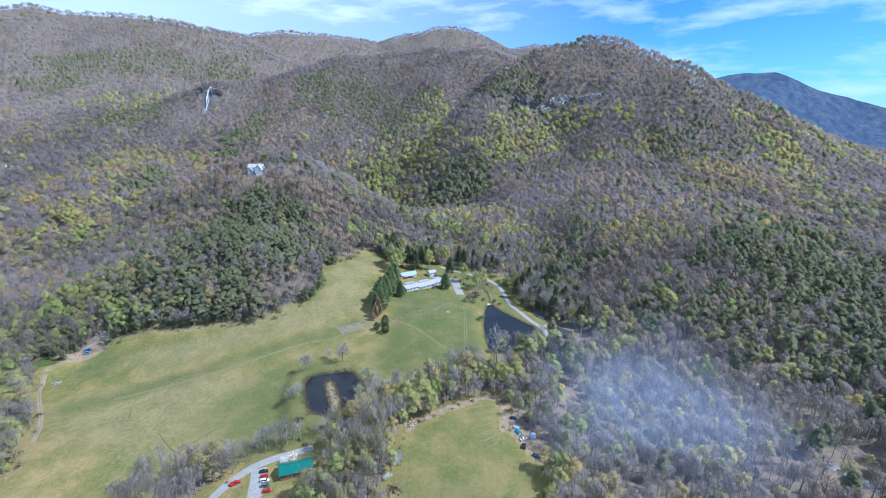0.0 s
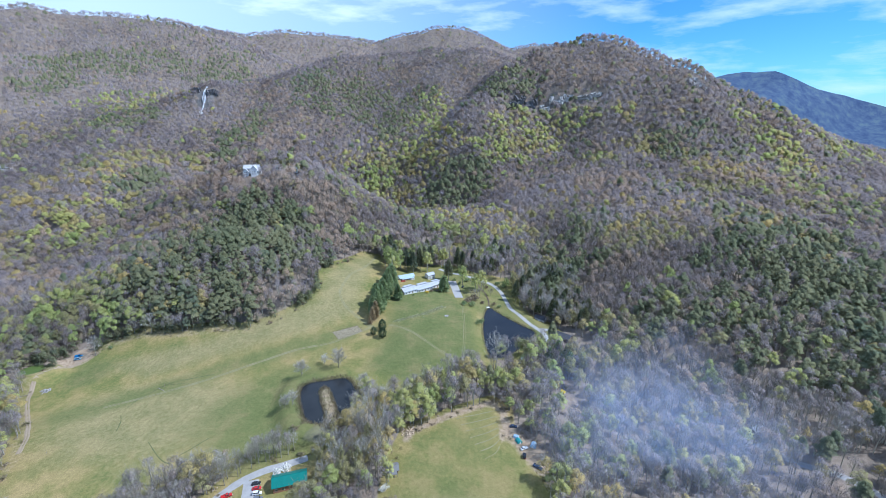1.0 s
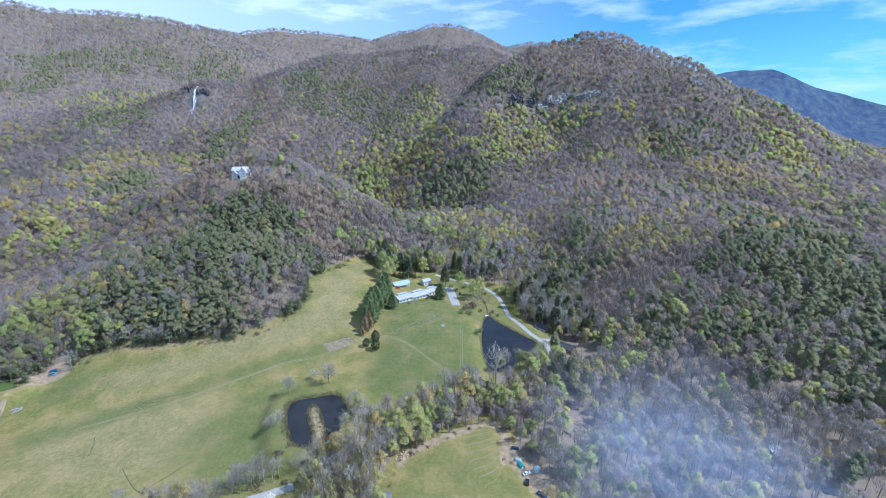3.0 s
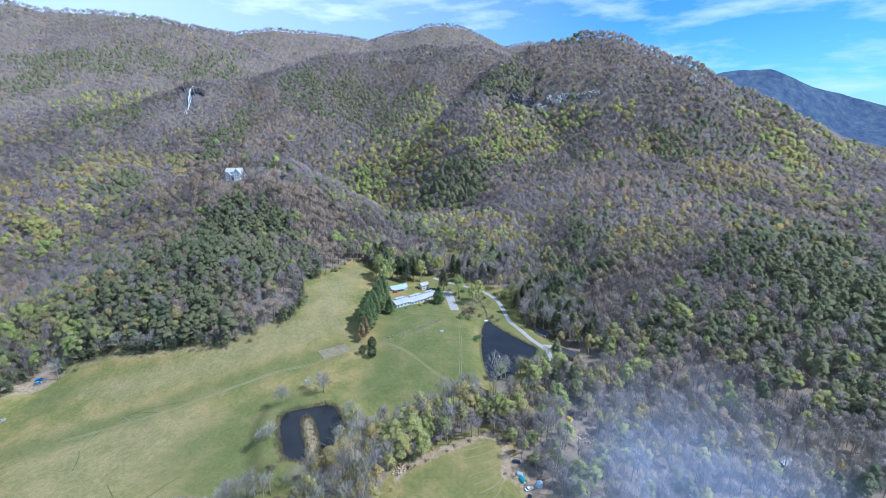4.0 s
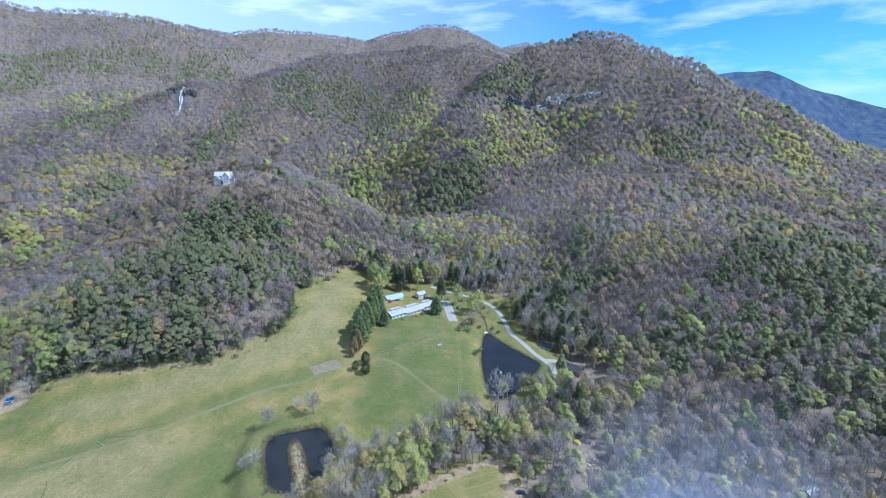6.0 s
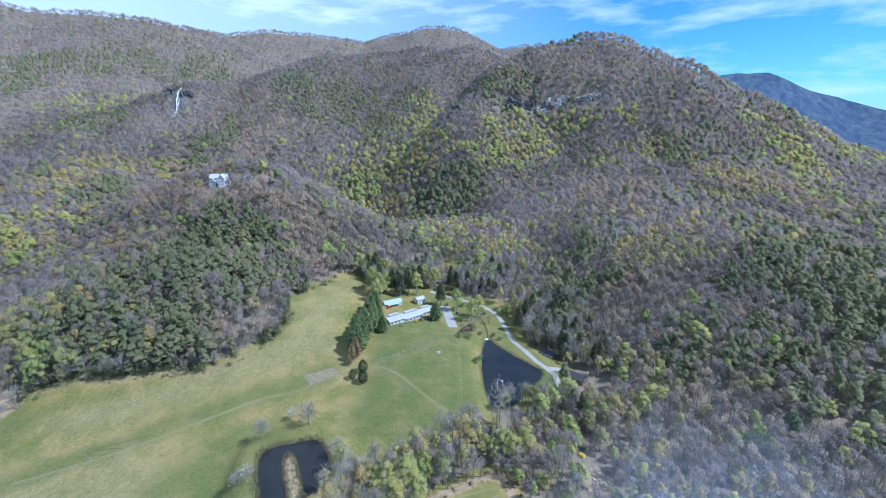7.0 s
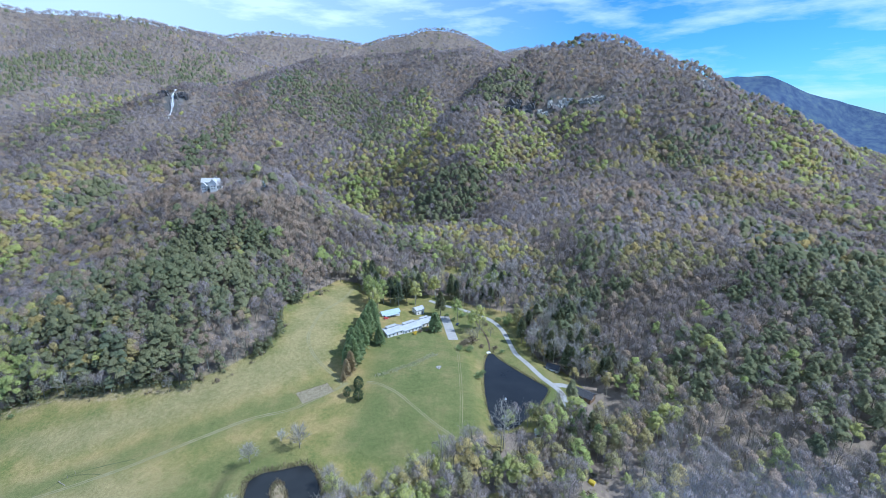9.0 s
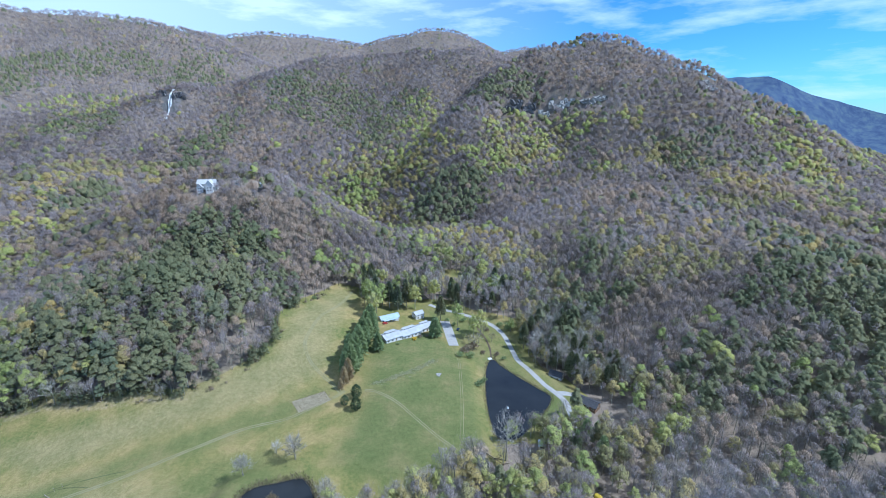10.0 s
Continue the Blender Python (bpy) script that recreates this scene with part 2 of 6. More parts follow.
WHITE_WALL = plain("white painted boards", (0.68, 0.67, 0.64), (0.80, 0.79, 0.76), 0.6, 0.6)
BROWN_WALL = plain("brown boards", (0.13, 0.08, 0.05), (0.22, 0.14, 0.085), 0.8, 0.8)
BRICK_WALL = plain("red-brown boards", (0.24, 0.12, 0.07), (0.36, 0.19, 0.12), 0.8, 0.8)
GLASS = plain("window glass", (0.02, 0.025, 0.03), (0.05, 0.06, 0.07), 0.5, 0.08, spec=0.8)
RUBBER = plain("tyre rubber", (0.015, 0.015, 0.015), (0.03, 0.03, 0.03), 4, 0.85)
CHROME = plain("wheel metal", (0.4, 0.4, 0.42), (0.6, 0.6, 0.62), 4, 0.3, 0.8)
LAMP_GLASS = plain("lamp glass", (0.6, 0.6, 0.58), (0.75, 0.75, 0.72), 4, 0.15)
WOOD = plain("weathered wood", (0.22, 0.19, 0.15), (0.38, 0.34, 0.28), 0.8, 0.9)
STONE = plain("grey rock", (0.17, 0.16, 0.15), (0.46, 0.44, 0.41), 0.12, 0.9, bumpy=0.5)
FOAM = plain("white water", (0.70, 0.73, 0.75), (0.88, 0.90, 0.92), 0.3, 0.5)


def car_paint(name, c):
    return plain(name, tuple(v * 0.85 for v in c), c, 1.0, 0.25, spec=0.6)


CAR_RED, CAR_BLACK = car_paint("red car paint", (0.48, 0.025, 0.025)), car_paint("black car paint", (0.02, 0.022, 0.026))
CAR_WHITE, CAR_GREY = car_paint("white car paint", (0.72, 0.73, 0.75)), car_paint("grey car paint", (0.13, 0.14, 0.16))
CAR_BLUE, CAR_DARK = car_paint("bright blue car paint", (0.03, 0.22, 0.52)), car_paint("dark blue car paint", (0.03, 0.05, 0.10))
TARP_GREEN = plain("teal tent cloth", (0.03, 0.22, 0.22), (0.06, 0.32, 0.31), 1.0, 0.8)
TARP_BLUE = plain("pale blue tent cloth", (0.30, 0.42, 0.55), (0.42, 0.54, 0.66), 1.0, 0.8)


# ---- the lie of the land ----
# broad hills and hollows: x, y, height, half-widths across and along
HILLS = [
    (-60, 960, 52, 115, 110), (20, 1330, 116, 200, 180), (-10, 1150, 32, 120, 110), (-250, 1420, 46, 180, 170), (150, 1180, 50, 90, 90),
    (250, 594, 27, 115, 155), (-215, 612, 118, 120, 75), (-235, 425, 41, 90, 50), (-590, 900, 25, 290, 230), (-110, 440, 11, 80, 60),
    (-330, 1240, 54, 130, 200), (-800, 1250, 60, 250, 200), (30, 350, 13, 60, 60), (-500, 680, 49, 120, 80), (-650, 930, 23, 160, 110),
    (320, 850, 30, 110, 80), (450, 730, 27, 130, 80), (190, 330, 7, 70, 50),
]
HOLLOWS = [
    (-75, 740, -51, 105, 160), (100, 378, -19, 70, 70), (430, 880, -6, 170, 100), (-430, 540, -19, 90, 90), (550, 620, -6, 180, 130),
    (-330, 690, -47, 110, 90), (-300, 340, -13, 80, 60), (220, 240, -21, 80, 70), (-160, 1090, -29, 110, 110),
]
# crests: a line of (x, y, height) along each ridge, with its slope and the roundness of its top
CREST_FAR = [(-1889, 1623, 378), (-1597, 1700, 448), (-1428, 1771, 493), (-1321, 1793, 471), (-1189, 1826, 465), (-1016, 1874, 448), (-935, 1917, 433), (-939, 2294, 472), (-783, 2454, 515), (-601, 2503, 519), (-486, 2632, 504), (-384, 2853, 501), (-193, 2670, 509), (-12, 2575, 520), (104, 2571, 530), (190, 2568, 507), (340, 2708, 485), (474, 2688, 495), (665, 2598, 468), (966, 2512, 377), (1541, 2572, 140)]
CREST_ROCKY = [(71, 914, 170), (141, 1017, 238), (214, 1066, 272), (286, 1073, 293), (318, 1083, 308), (379, 1057, 302), (425, 1022, 275), (472, 990, 252), (542, 1005, 223), (587, 975, 197), (634, 956, 172), (698, 963, 145), (803, 1011, 112), (880, 1023, 89), (999, 1044, 50), (1196, 1042, -40)]
CREST_DISTANT = [(1510, 3267, 248), (1760, 3019, 364), (1884, 2943, 366), (1964, 2889, 372), (2025, 2849, 341), (2203, 2845, 270), (2373, 2838, 233), (2575, 2794, 173), (2870, 2488, 48)]
RIDGES = [(CREST_FAR, 0.42, 60.0), (CREST_ROCKY, 1.001, 34.0)]


def softstep(v, w):
    return w * np.logaddexp(0.0, np.asarray(v, float) / w)


def ridge_height(x, y, crest, slope, top):
    best = np.full(np.shape(x), -1e4)
    for (ax, ay, az), (bx, by, bz) in zip(crest, crest[1:]):
        dx, dy = bx - ax, by - ay
        s = np.clip(((x - ax) * dx + (y - ay) * dy) / (dx * dx + dy * dy), 0, 1)
        d = np.hypot(x - ax - s * dx, y - ay - s * dy)
        best = np.maximum(best, az + s * (bz - az) - slope * (np.sqrt(d * d + top * top) - top))
    return best


def land_smooth(x, y):
    z = -22.6 + 0.0288 * np.clip(x, -700, 700) + 0.0432 * np.clip(y, -200, 650)
    z = z + 0.252 * (softstep(y - 680, 80) - softstep(y - 1450, 80)) - 0.38 * softstep(x - 760, 90)
    for cx, cy, h, wx, wy in HILLS + HOLLOWS:
        z = z + h * np.exp(-0.5 * (((x - cx) / wx) ** 2 + ((y - cy) / wy) ** 2))
    z = np.maximum(z, -90)
    for crest, slope, top in RIDGES:
        r = ridge_height(x, y, crest, slope, top)
        w = 9.0 if crest is CREST_ROCKY else 22.0
        z = w * np.logaddexp(z / w, r / w)
    return z


# ---- outlines in the plan ----
MEADOW = [(-243, 150), (-242, 209), (-249, 229), (-269, 258), (-299, 287), (-311, 311), (-300, 328), (-288, 336), (-278, 350), (-254, 356), (-217, 352), (-189, 354), (-160, 353), (-139, 363), (-121, 380), (-112, 399), (-117, 422), (-109, 457), (-85, 503), (-70, 503), (-58, 470), (-46, 490), (-14, 490), (4, 441), (22, 414), (38, 374), (36, 334), (35, 302), (14, 296), (-24, 274), (-48, 272), (-53, 255), (-80, 246), (-89, 231), (-112, 219), (-143, 215), (-163, 200), (-166, 150)]
LOWER_FIELD = [(-27, 140), (-25, 216), (-18, 239), (6, 252), (33, 264), (40, 256), (37, 229), (52, 216), (55, 200), (47, 140)]
YARD = [(-14, 490), (4, 441), (22, 414), (38, 374), (36, 318), (60, 318), (84, 332), (94, 350), (100, 362), (92, 380), (76, 396), (72, 420), (72, 444), (76, 458), (58, 468), (34, 478), (14, 498), (-4, 498)]
PARKING = [(-140, 150), (-120, 192), (-112, 205), (-98, 216), (-80, 224), (-70, 222), (-66, 208), (-72, 190), (-95, 150)]
CAMP = [(76, 244), (77, 268), (84, 278), (95, 274), (94, 248), (86, 240)]
LOT_EDGE = [(36, 262), (44, 250), (52, 232), (62, 222), (66, 208), (52, 205), (44, 222), (36, 240)]
TRUCK_YARD = [(-314, 326), (-300, 350), (-286, 352), (-280, 338), (-292, 326)]
POND_NEAR = [(-95, 281), (-93, 284), (-89, 287), (-80, 289), (-70, 292), (-65, 290), (-59, 281), (-54, 266), (-56, 261), (-60, 252), (-68, 243), (-81, 245), (-87, 254), (-93, 269)]
SPIT = [(-81.7, 274.6), (-81.7, 279.8), (-78.6, 281.3), (-74.2, 275.9), (-69.3, 264.4), (-62.5, 249.8), (-58.4, 238.0), (-68.3, 238.1), (-73.7, 254.6), (-78.9, 266.3)]
POND_FAR = [(43, 401), (47, 406), (51, 397), (60, 383), (72, 367), (79, 356), (71, 341), (58, 325), (48, 316), (39, 317), (36, 332), (36, 356), (39, 385)]
POND_SMALL = [(-325, 318), (-321, 326), (-312, 327), (-306, 320), (-312, 313), (-321, 312)]
CLEARED_FAR = [(20, 530), (10, 560), (24, 566), (34, 540)]
OPEN = [MEADOW, LOWER_FIELD, YARD, PARKING, CAMP, LOT_EDGE, TRUCK_YARD, POND_SMALL, CLEARED_FAR]


def outside(x, y, line):
    """Signed distance to a closed outline: negative inside."""
    x, y = np.asarray(x, float), np.asarray(y, float)
    best, inside = np.full(x.shape, 1e9), np.zeros(x.shape, bool)
    for (ax, ay), (bx, by) in zip(line, line[1:] + line[:1]):
        dx, dy = bx - ax, by - ay
        s = np.clip(((x - ax) * dx + (y - ay) * dy) / (dx * dx + dy * dy), 0, 1)
        best = np.minimum(best, np.hypot(x - ax - s * dx, y - ay - s * dy))
        cross = ((ay > y) != (by > y)) & (x < (bx - ax) * (y - ay) / ((by - ay) or 1e-9) + ax)
        inside ^= cross
    return np.where(inside, -best, best)


def smooth(a, b, v):
    s = np.clip((v - a) / (b - a), 0, 1)
    return s * s * (3 - 2 * s)


LATTICE = np.random.default_rng(5).random((256, 256))


def ripple(x, y, size):
    """Soft random values from 0 to 1 over the plan."""
    u, v = np.asarray(x, float) / size + 1000, np.asarray(y, float) / size + 1000
    i, j = np.floor(u).astype(int), np.floor(v).astype(int)
    f, g = u - i, v - j
    f, g = f * f * (3 - 2 * f), g * g * (3 - 2 * g)
    a, b = LATTICE[i % 256, j % 256], LATTICE[(i + 1) % 256, j % 256]
    c, d = LATTICE[i % 256, (j + 1) % 256], LATTICE[(i + 1) % 256, (j + 1) % 256]
    return (a * (1 - f) + b * f) * (1 - g) + (c * (1 - f) + d * f) * g


def open_ground(x, y):
    return np.minimum.reduce([outside(x, y, line) for line in OPEN])


# rock steps in the slopes: x, y, height, half-width, depth
CLIFFS = [(-537, 1098, 42, 48, 44), (220, 940, 16, 70, 26), (482, 934, 5, 22, 18)]


def rounded(line, step=2.0):
    """The same outline with its corners smoothed."""
    p = np.array([line[-1], *line, line[0], line[1]], float)
    out = []
    for a, b, c, d in zip(p, p[1:], p[2:], p[3:]):
        n = max(2, int(np.linalg.norm(c - b) / step))
        for s in np.arange(n) / n:
            q = 0.5 * (2 * b + (c - a) * s + (2 * a - 5 * b + 4 * c - d) * s * s + (3 * b - a - 3 * c + d) * s ** 3)
            out.append((float(q[0]), float(q[1])))
    return out


POND_NEAR, POND_FAR, SPIT = rounded(POND_NEAR), rounded(POND_FAR), rounded(SPIT)


def land(x, y):
    z = land_smooth(x, y)
    wild = smooth(15, 140, open_ground(x, y))
    z = z + wild * (14 * (ripple(x, y, 150) - 0.5) + 9 * (ripple(x + 77, y, 61) - 0.5) + 5 * (ripple(x, y + 33, 27) - 0.5))
    z = z + wild * smooth(1250, 1700, y) * (70 * (ripple(x, y, 420) - 0.5) + 40 * (ripple(x, y + 700, 190) - 0.5))
    z = z + 0.7 * (ripple(x, y, 40) - 0.5)
    for cx, cy, h, wide, deep in CLIFFS:
        w = cy + 10 * (ripple(x, y, 22) - 0.5)
        z = z + h * np.exp(-0.5 * ((x - cx) / wide) ** 2) * smooth(w - deep / 2, w + deep / 2, y) * np.exp(-np.maximum(0, y - cy - deep) / 130)
    for line, level, bank in ((POND_NEAR, -9.4, 9.0), (POND_FAR, -7.2, 13.0), (POND_SMALL, -20.0, 7.0)):
        d = outside(x, y, line)
        if line is POND_NEAR:
            d = np.maximum(d, -outside(x, y, SPIT))
        shore = np.where(d < 0, level - np.minimum(1.8, -0.35 * d), level + np.minimum(0.9, 0.25 * d))
        z = np.where(z < level + 0.7, z + (level + 0.7 - z) * smooth(bank * 2.2, bank, d), z)
        z = shore + (z - shore) * smooth(0.5, bank, d)
    return z


def graded(stops):
    """Grid lines whose spacing changes from stretch to stretch."""
    out = []
    for a, b, step in stops:
        out += list(np.linspace(a, b, max(1, round((b - a) / step)), endpoint=False))
    return np.array(out + [stops[-1][1]])


def mesh_of(name, verts, faces, mat, tone=None, smooth_shade=False, soft=None):
    """A mesh from arrays: verts (n, 3), faces (m, 3) or (m, 4)."""
    verts, faces = np.asarray(verts, np.float32), np.asarray(faces, np.int32)
    me = bpy.data.meshes.new(name)
    k = faces.shape[1]
    me.vertices.add(len(verts))
    me.vertices.foreach_set("co", verts.ravel())
    me.loops.add(faces.size)
    me.loops.foreach_set("vertex_index", faces.ravel())
    me.polygons.add(len(faces))
    me.polygons.foreach_set("loop_start", np.arange(0, faces.size, k, dtype=np.int32))
    if smooth_shade:
        me.polygons.foreach_set("use_smooth", np.ones(len(faces), bool))
    if tone is not None:
        me.attributes.new("tone", "FLOAT", "POINT").data.foreach_set("value", np.asarray(tone, np.float32))
    if soft is not None:
        me.attributes.new("soft", "FLOAT_VECTOR", "POINT").data.foreach_set("vector", np.asarray(soft, np.float32).ravel())
    me.update(calc_edges=True)
    if mat:
        me.materials.append(mat)
    return me


# ---- the ground, one sheet ----
GX = graded([(-4200, -1400, 90), (-1400, -700, 25), (-700, -340, 10), (-340, -120, 5), (-120, 120, 3), (120, 340, 6), (340, 900, 10), (900, 1500, 25), (1500, 4700, 90)])
GY = graded([(-900, 120, 60), (120, 200, 5), (200, 430, 3), (430, 540, 5), (540, 900, 9), (900, 1300, 12), (1300, 2000, 24), (2000, 3200, 40), (3200, 4900, 110)])
gx, gy = np.meshgrid(GX, GY)
gz = land(gx, gy)
nx, ny = len(GX), len(GY)
gi = (np.arange(ny - 1)[:, None] * nx + np.arange(nx - 1)[None, :]).ravel()
ground_mesh = mesh_of("ground", np.c_[gx.ravel(), gy.ravel(), gz.ravel()], np.c_[gi, gi + 1, gi + 1 + nx, gi + nx], GROUND, smooth_shade=True)
ground = tagged(new("ground", ground_mesh), "grassy valley floor and leaf-strewn wooded hillsides", "ground", kind="structure")
fx, fy = gx.ravel(), gy.ravel()


def ground_z(x, y):
    """Height of the sheet itself."""
    x, y = np.asarray(x, float), np.asarray(y, float)
    i = np.clip(np.searchsorted(GX, x) - 1, 0, nx - 2)
    j = np.clip(np.searchsorted(GY, y) - 1, 0, ny - 2)
    f, g = (x - GX[i]) / (GX[i + 1] - GX[i]), (y - GY[j]) / (GY[j + 1] - GY[j])
    return (gz[j, i] * (1 - f) + gz[j, i + 1] * f) * (1 - g) + (gz[j + 1, i] * (1 - f) + gz[j + 1, i + 1] * f) * g


def mark(name, values):
    ground_mesh.attributes.new(name, "FLOAT", "POINT").data.foreach_set("value", np.asarray(values, np.float32))


grassy = np.maximum.reduce([smooth(10, 3, outside(fx, fy, line)) for line in (MEADOW, LOWER_FIELD, YARD, PARKING, CLEARED_FAR)])
mark("meadow", grassy)
rim = smooth(9.0, 2.0, np.abs(outside(fx, fy, MEADOW))) * smooth(-100, -180, fx) * 0.45
bare = np.maximum.reduce([smooth(4, -6, outside(fx, fy, CAMP)) * 0.5, smooth(4, -5, outside(fx, fy, LOT_EDGE)) * 0.85, smooth(3, -4, outside(fx, fy, TRUCK_YARD)) * 0.8,
                          rim, smooth(6, 1, np.abs(outside(fx, fy, LOWER_FIELD))) * smooth(225, 235, fy) * 0.7,
                          smooth(12, 4, np.hypot(fx - 60, fy - 213)), smooth(8, 2, np.hypot(fx - 28, fy - 305)) * 0.8, smooth(1, -2, outside(fx, fy, SPIT)) * 0.6,
                          smooth(4, 0, outside(fx, fy, POND_NEAR)) * 0.45, smooth(9, 3, np.hypot(fx + 112, fy - 196)) * 0.6])
mark("soil", bare)
lawn = smooth(8, -18, outside(fx, fy, [(-52, 425), (2, 446), (26, 414), (38, 372), (36, 304), (-20, 276), (-62, 300), (-50, 350)]))
wet = smooth(20, 2, np.abs((fx + 160) * 0.42 - (fy - 312) * 0.9)) * smooth(-330, -230, fx) * smooth(-40, -80, fx)
mark("lush", np.maximum.reduce([smooth(4, -6, outside(fx, fy, YARD)) * 0.62, smooth(3, -9, outside(fx, fy, LOWER_FIELD)) * 0.42, wet * 0.7, lawn * 0.85, smooth(26, 8, np.hypot(fx + 272, fy - 318)) * 0.8, smooth(30, 5, np.hypot(fx - 8, fy - 190)) * 0.6, smooth(75, 25, np.hypot(fx + 105, fy - 262)) * 0.75]))
upper = smooth(10, -20, outside(fx, fy, [(-300, 330), (-190, 352), (-120, 392), (-118, 440), (-90, 510), (-66, 500), (-66, 372), (-110, 342), (-220, 300)]))
mark("dry", np.maximum.reduce([upper * 0.8, smooth(70, 20, np.hypot((fx + 190) * 0.6, fy - 262)) * 0.75, smooth(45, 10, np.hypot((fx + 150) * 0.5, (fy - 225))) * 0.5]))
craggy = np.maximum.reduce([0.7 * np.exp(-(((fx - 222) / 36) ** 2 + ((fy - 940) / 12) ** 2)), 0.95 * np.exp(-(((fx - 482) / 22) ** 2 + ((fy - 936) / 14) ** 2)), 0.85 * np.exp(-(((fx + 535) / 26) ** 2 + ((fy - 1100) / 26) ** 2))])
mark("rock", craggy)


# ---- trees ----
RNG = np.random.default_rng(11)


def cone_limb(a, b, ra, rb, sides=3):
    """A tapered limb from a to b: verts and triangles."""
    a, b = np.asarray(a, float), np.asarray(b, float)
    d = (b - a) / (np.linalg.norm(b - a) + 1e-9)
    u = np.cross(d, (0.3, 0.9, 0.2) if abs(d[2]) > 0.8 else (0, 0, 1))
    u /= np.linalg.norm(u)
    v = np.cross(d, u)
    an = np.arange(sides) * 2 * np.pi / sides
    ring = np.cos(an)[:, None] * u + np.sin(an)[:, None] * v
    verts = np.vstack([a + ra * ring, b + rb * ring])
    tris = []
    for i in range(sides):
        j = (i + 1) % sides
        tris += [(i, j, sides + j), (i, sides + j, sides + i)]
    return verts, np.array(tris)


def slivers(start, way, length, width, rng):
    """Long thin triangles: twigs, needles or narrow leaf sprays."""
    n = len(start)
    side = np.cross(way, rng.normal(size=(n, 3)))
    side /= np.linalg.norm(side, axis=1)[:, None] + 1e-9
    w = np.reshape(width, (-1, 1)) / 2
    verts = np.stack([start - side * w, start + side * w, start + way * np.reshape(length, (-1, 1))], 1).reshape(-1, 3)
    return verts, np.arange(3 * n).reshape(-1, 3)


def chips(centre, size, rng):
    """Small leaf clumps: one uneven triangle each."""
    n = len(centre)
    a = rng.normal(size=(n, 3))
    a /= np.linalg.norm(a, axis=1)[:, None]
    b = np.cross(a, rng.normal(size=(n, 3)))
    b /= np.linalg.norm(b, axis=1)[:, None] + 1e-9
    s = np.reshape(size, (-1, 1))
    verts = np.stack([centre - a * s * 0.6, centre + a * s * 0.5 + b * s * 0.35, centre + b * s * 0.9 - a * s * 0.1], 1).reshape(-1, 3)
    return verts, np.arange(3 * n).reshape(-1, 3)


def join(pieces):
    vs, fs, n = [], [], 0
    for v, f in pieces:
        vs.append(v)
        fs.append(f + n)
        n += len(v)
    return np.vstack(vs), np.vstack(fs)


def ball(n, rng, hollow=0.5):
    d = rng.normal(size=(n, 3))
    d /= np.linalg.norm(d, axis=1)[:, None]
    return d * (hollow + (1 - hollow) * rng.random((n, 1))) 


def skeleton_of(rng, h, spread, limbs, sides, r0, low=0.35):
    """Trunk and limbs of a broadleaf tree, with the limb ends."""
    lean = rng.normal(size=2) * 0.03 * h
    bend = np.array([lean[0] * 0.5, lean[1] * 0.5, h * 0.5])
    top = np.array([lean[0], lean[1], h * 0.88])
    wood = [cone_limb((0, 0, -0.6), bend, r0, r0 * 0.66, sides), cone_limb(bend, top, r0 * 0.66, r0 * 0.16, sides)]
    ends, ways = [], []
    for i in range(limbs):
        s = low + (0.9 - low) * (i + rng.random() * 0.8) / limbs
        root = bend * (s / 0.5) if s < 0.5 else bend + (top - bend) * ((s - 0.5) / 0.5 * 0.95)
        an = i * 2.4 + rng.random()
        reach = spread * (1.15 - 0.75 * s) * (0.75 + 0.5 * rng.random())
        tip = root + np.array([np.cos(an) * reach, np.sin(an) * reach, h * (0.12 + 0.16 * rng.random())])
        wood.append(cone_limb(root, tip, r0 * (0.42 - 0.25 * s), r0 * 0.07, 3))
        ends.append((root, tip))
        ways.append(tip - root)
    ends.append((bend, top))
    ways.append(top - bend)
    return wood, ends, ways


def bare_crown(rng, h, spread, ends, ways, n, width, reach):
    k = rng.integers(0, len(ends), n)
    s = 0.3 + 0.7 * rng.random(n) ** 0.7
    a = np.array([e[0] for e in ends])[k]
    b = np.array([e[1] for e in ends])[k]
    start = a + (b - a) * s[:, None]
    way = np.array(ways)[k]
    way = way / np.linalg.norm(way, axis=1)[:, None] + rng.normal(size=(n, 3)) * 0.75 + np.array([0, 0, 0.35])
    way /= np.linalg.norm(way, axis=1)[:, None]
    return slivers(start, way, reach * h * (0.6 + 0.8 * rng.random(n)), width * (0.7 + 0.6 * rng.random(n)), rng)


def leaf_crown(rng, h, spread, n, size, low=0.3):
    lobes = np.array([[0, 0, 0.62 * h]] + [[np.cos(a) * spread * 0.45, np.sin(a) * spread * 0.45, h * (low + 0.15 + 0.4 * rng.random())] for a in rng.random(6) * 6.28])
    k = rng.integers(0, len(lobes), n)
    p = lobes[k] + ball(n, rng, 0.45) * np.array([spread * 0.62, spread * 0.62, h * 0.24])
    return chips(p, size * (0.6 + 0.8 * rng.random(n)), rng)


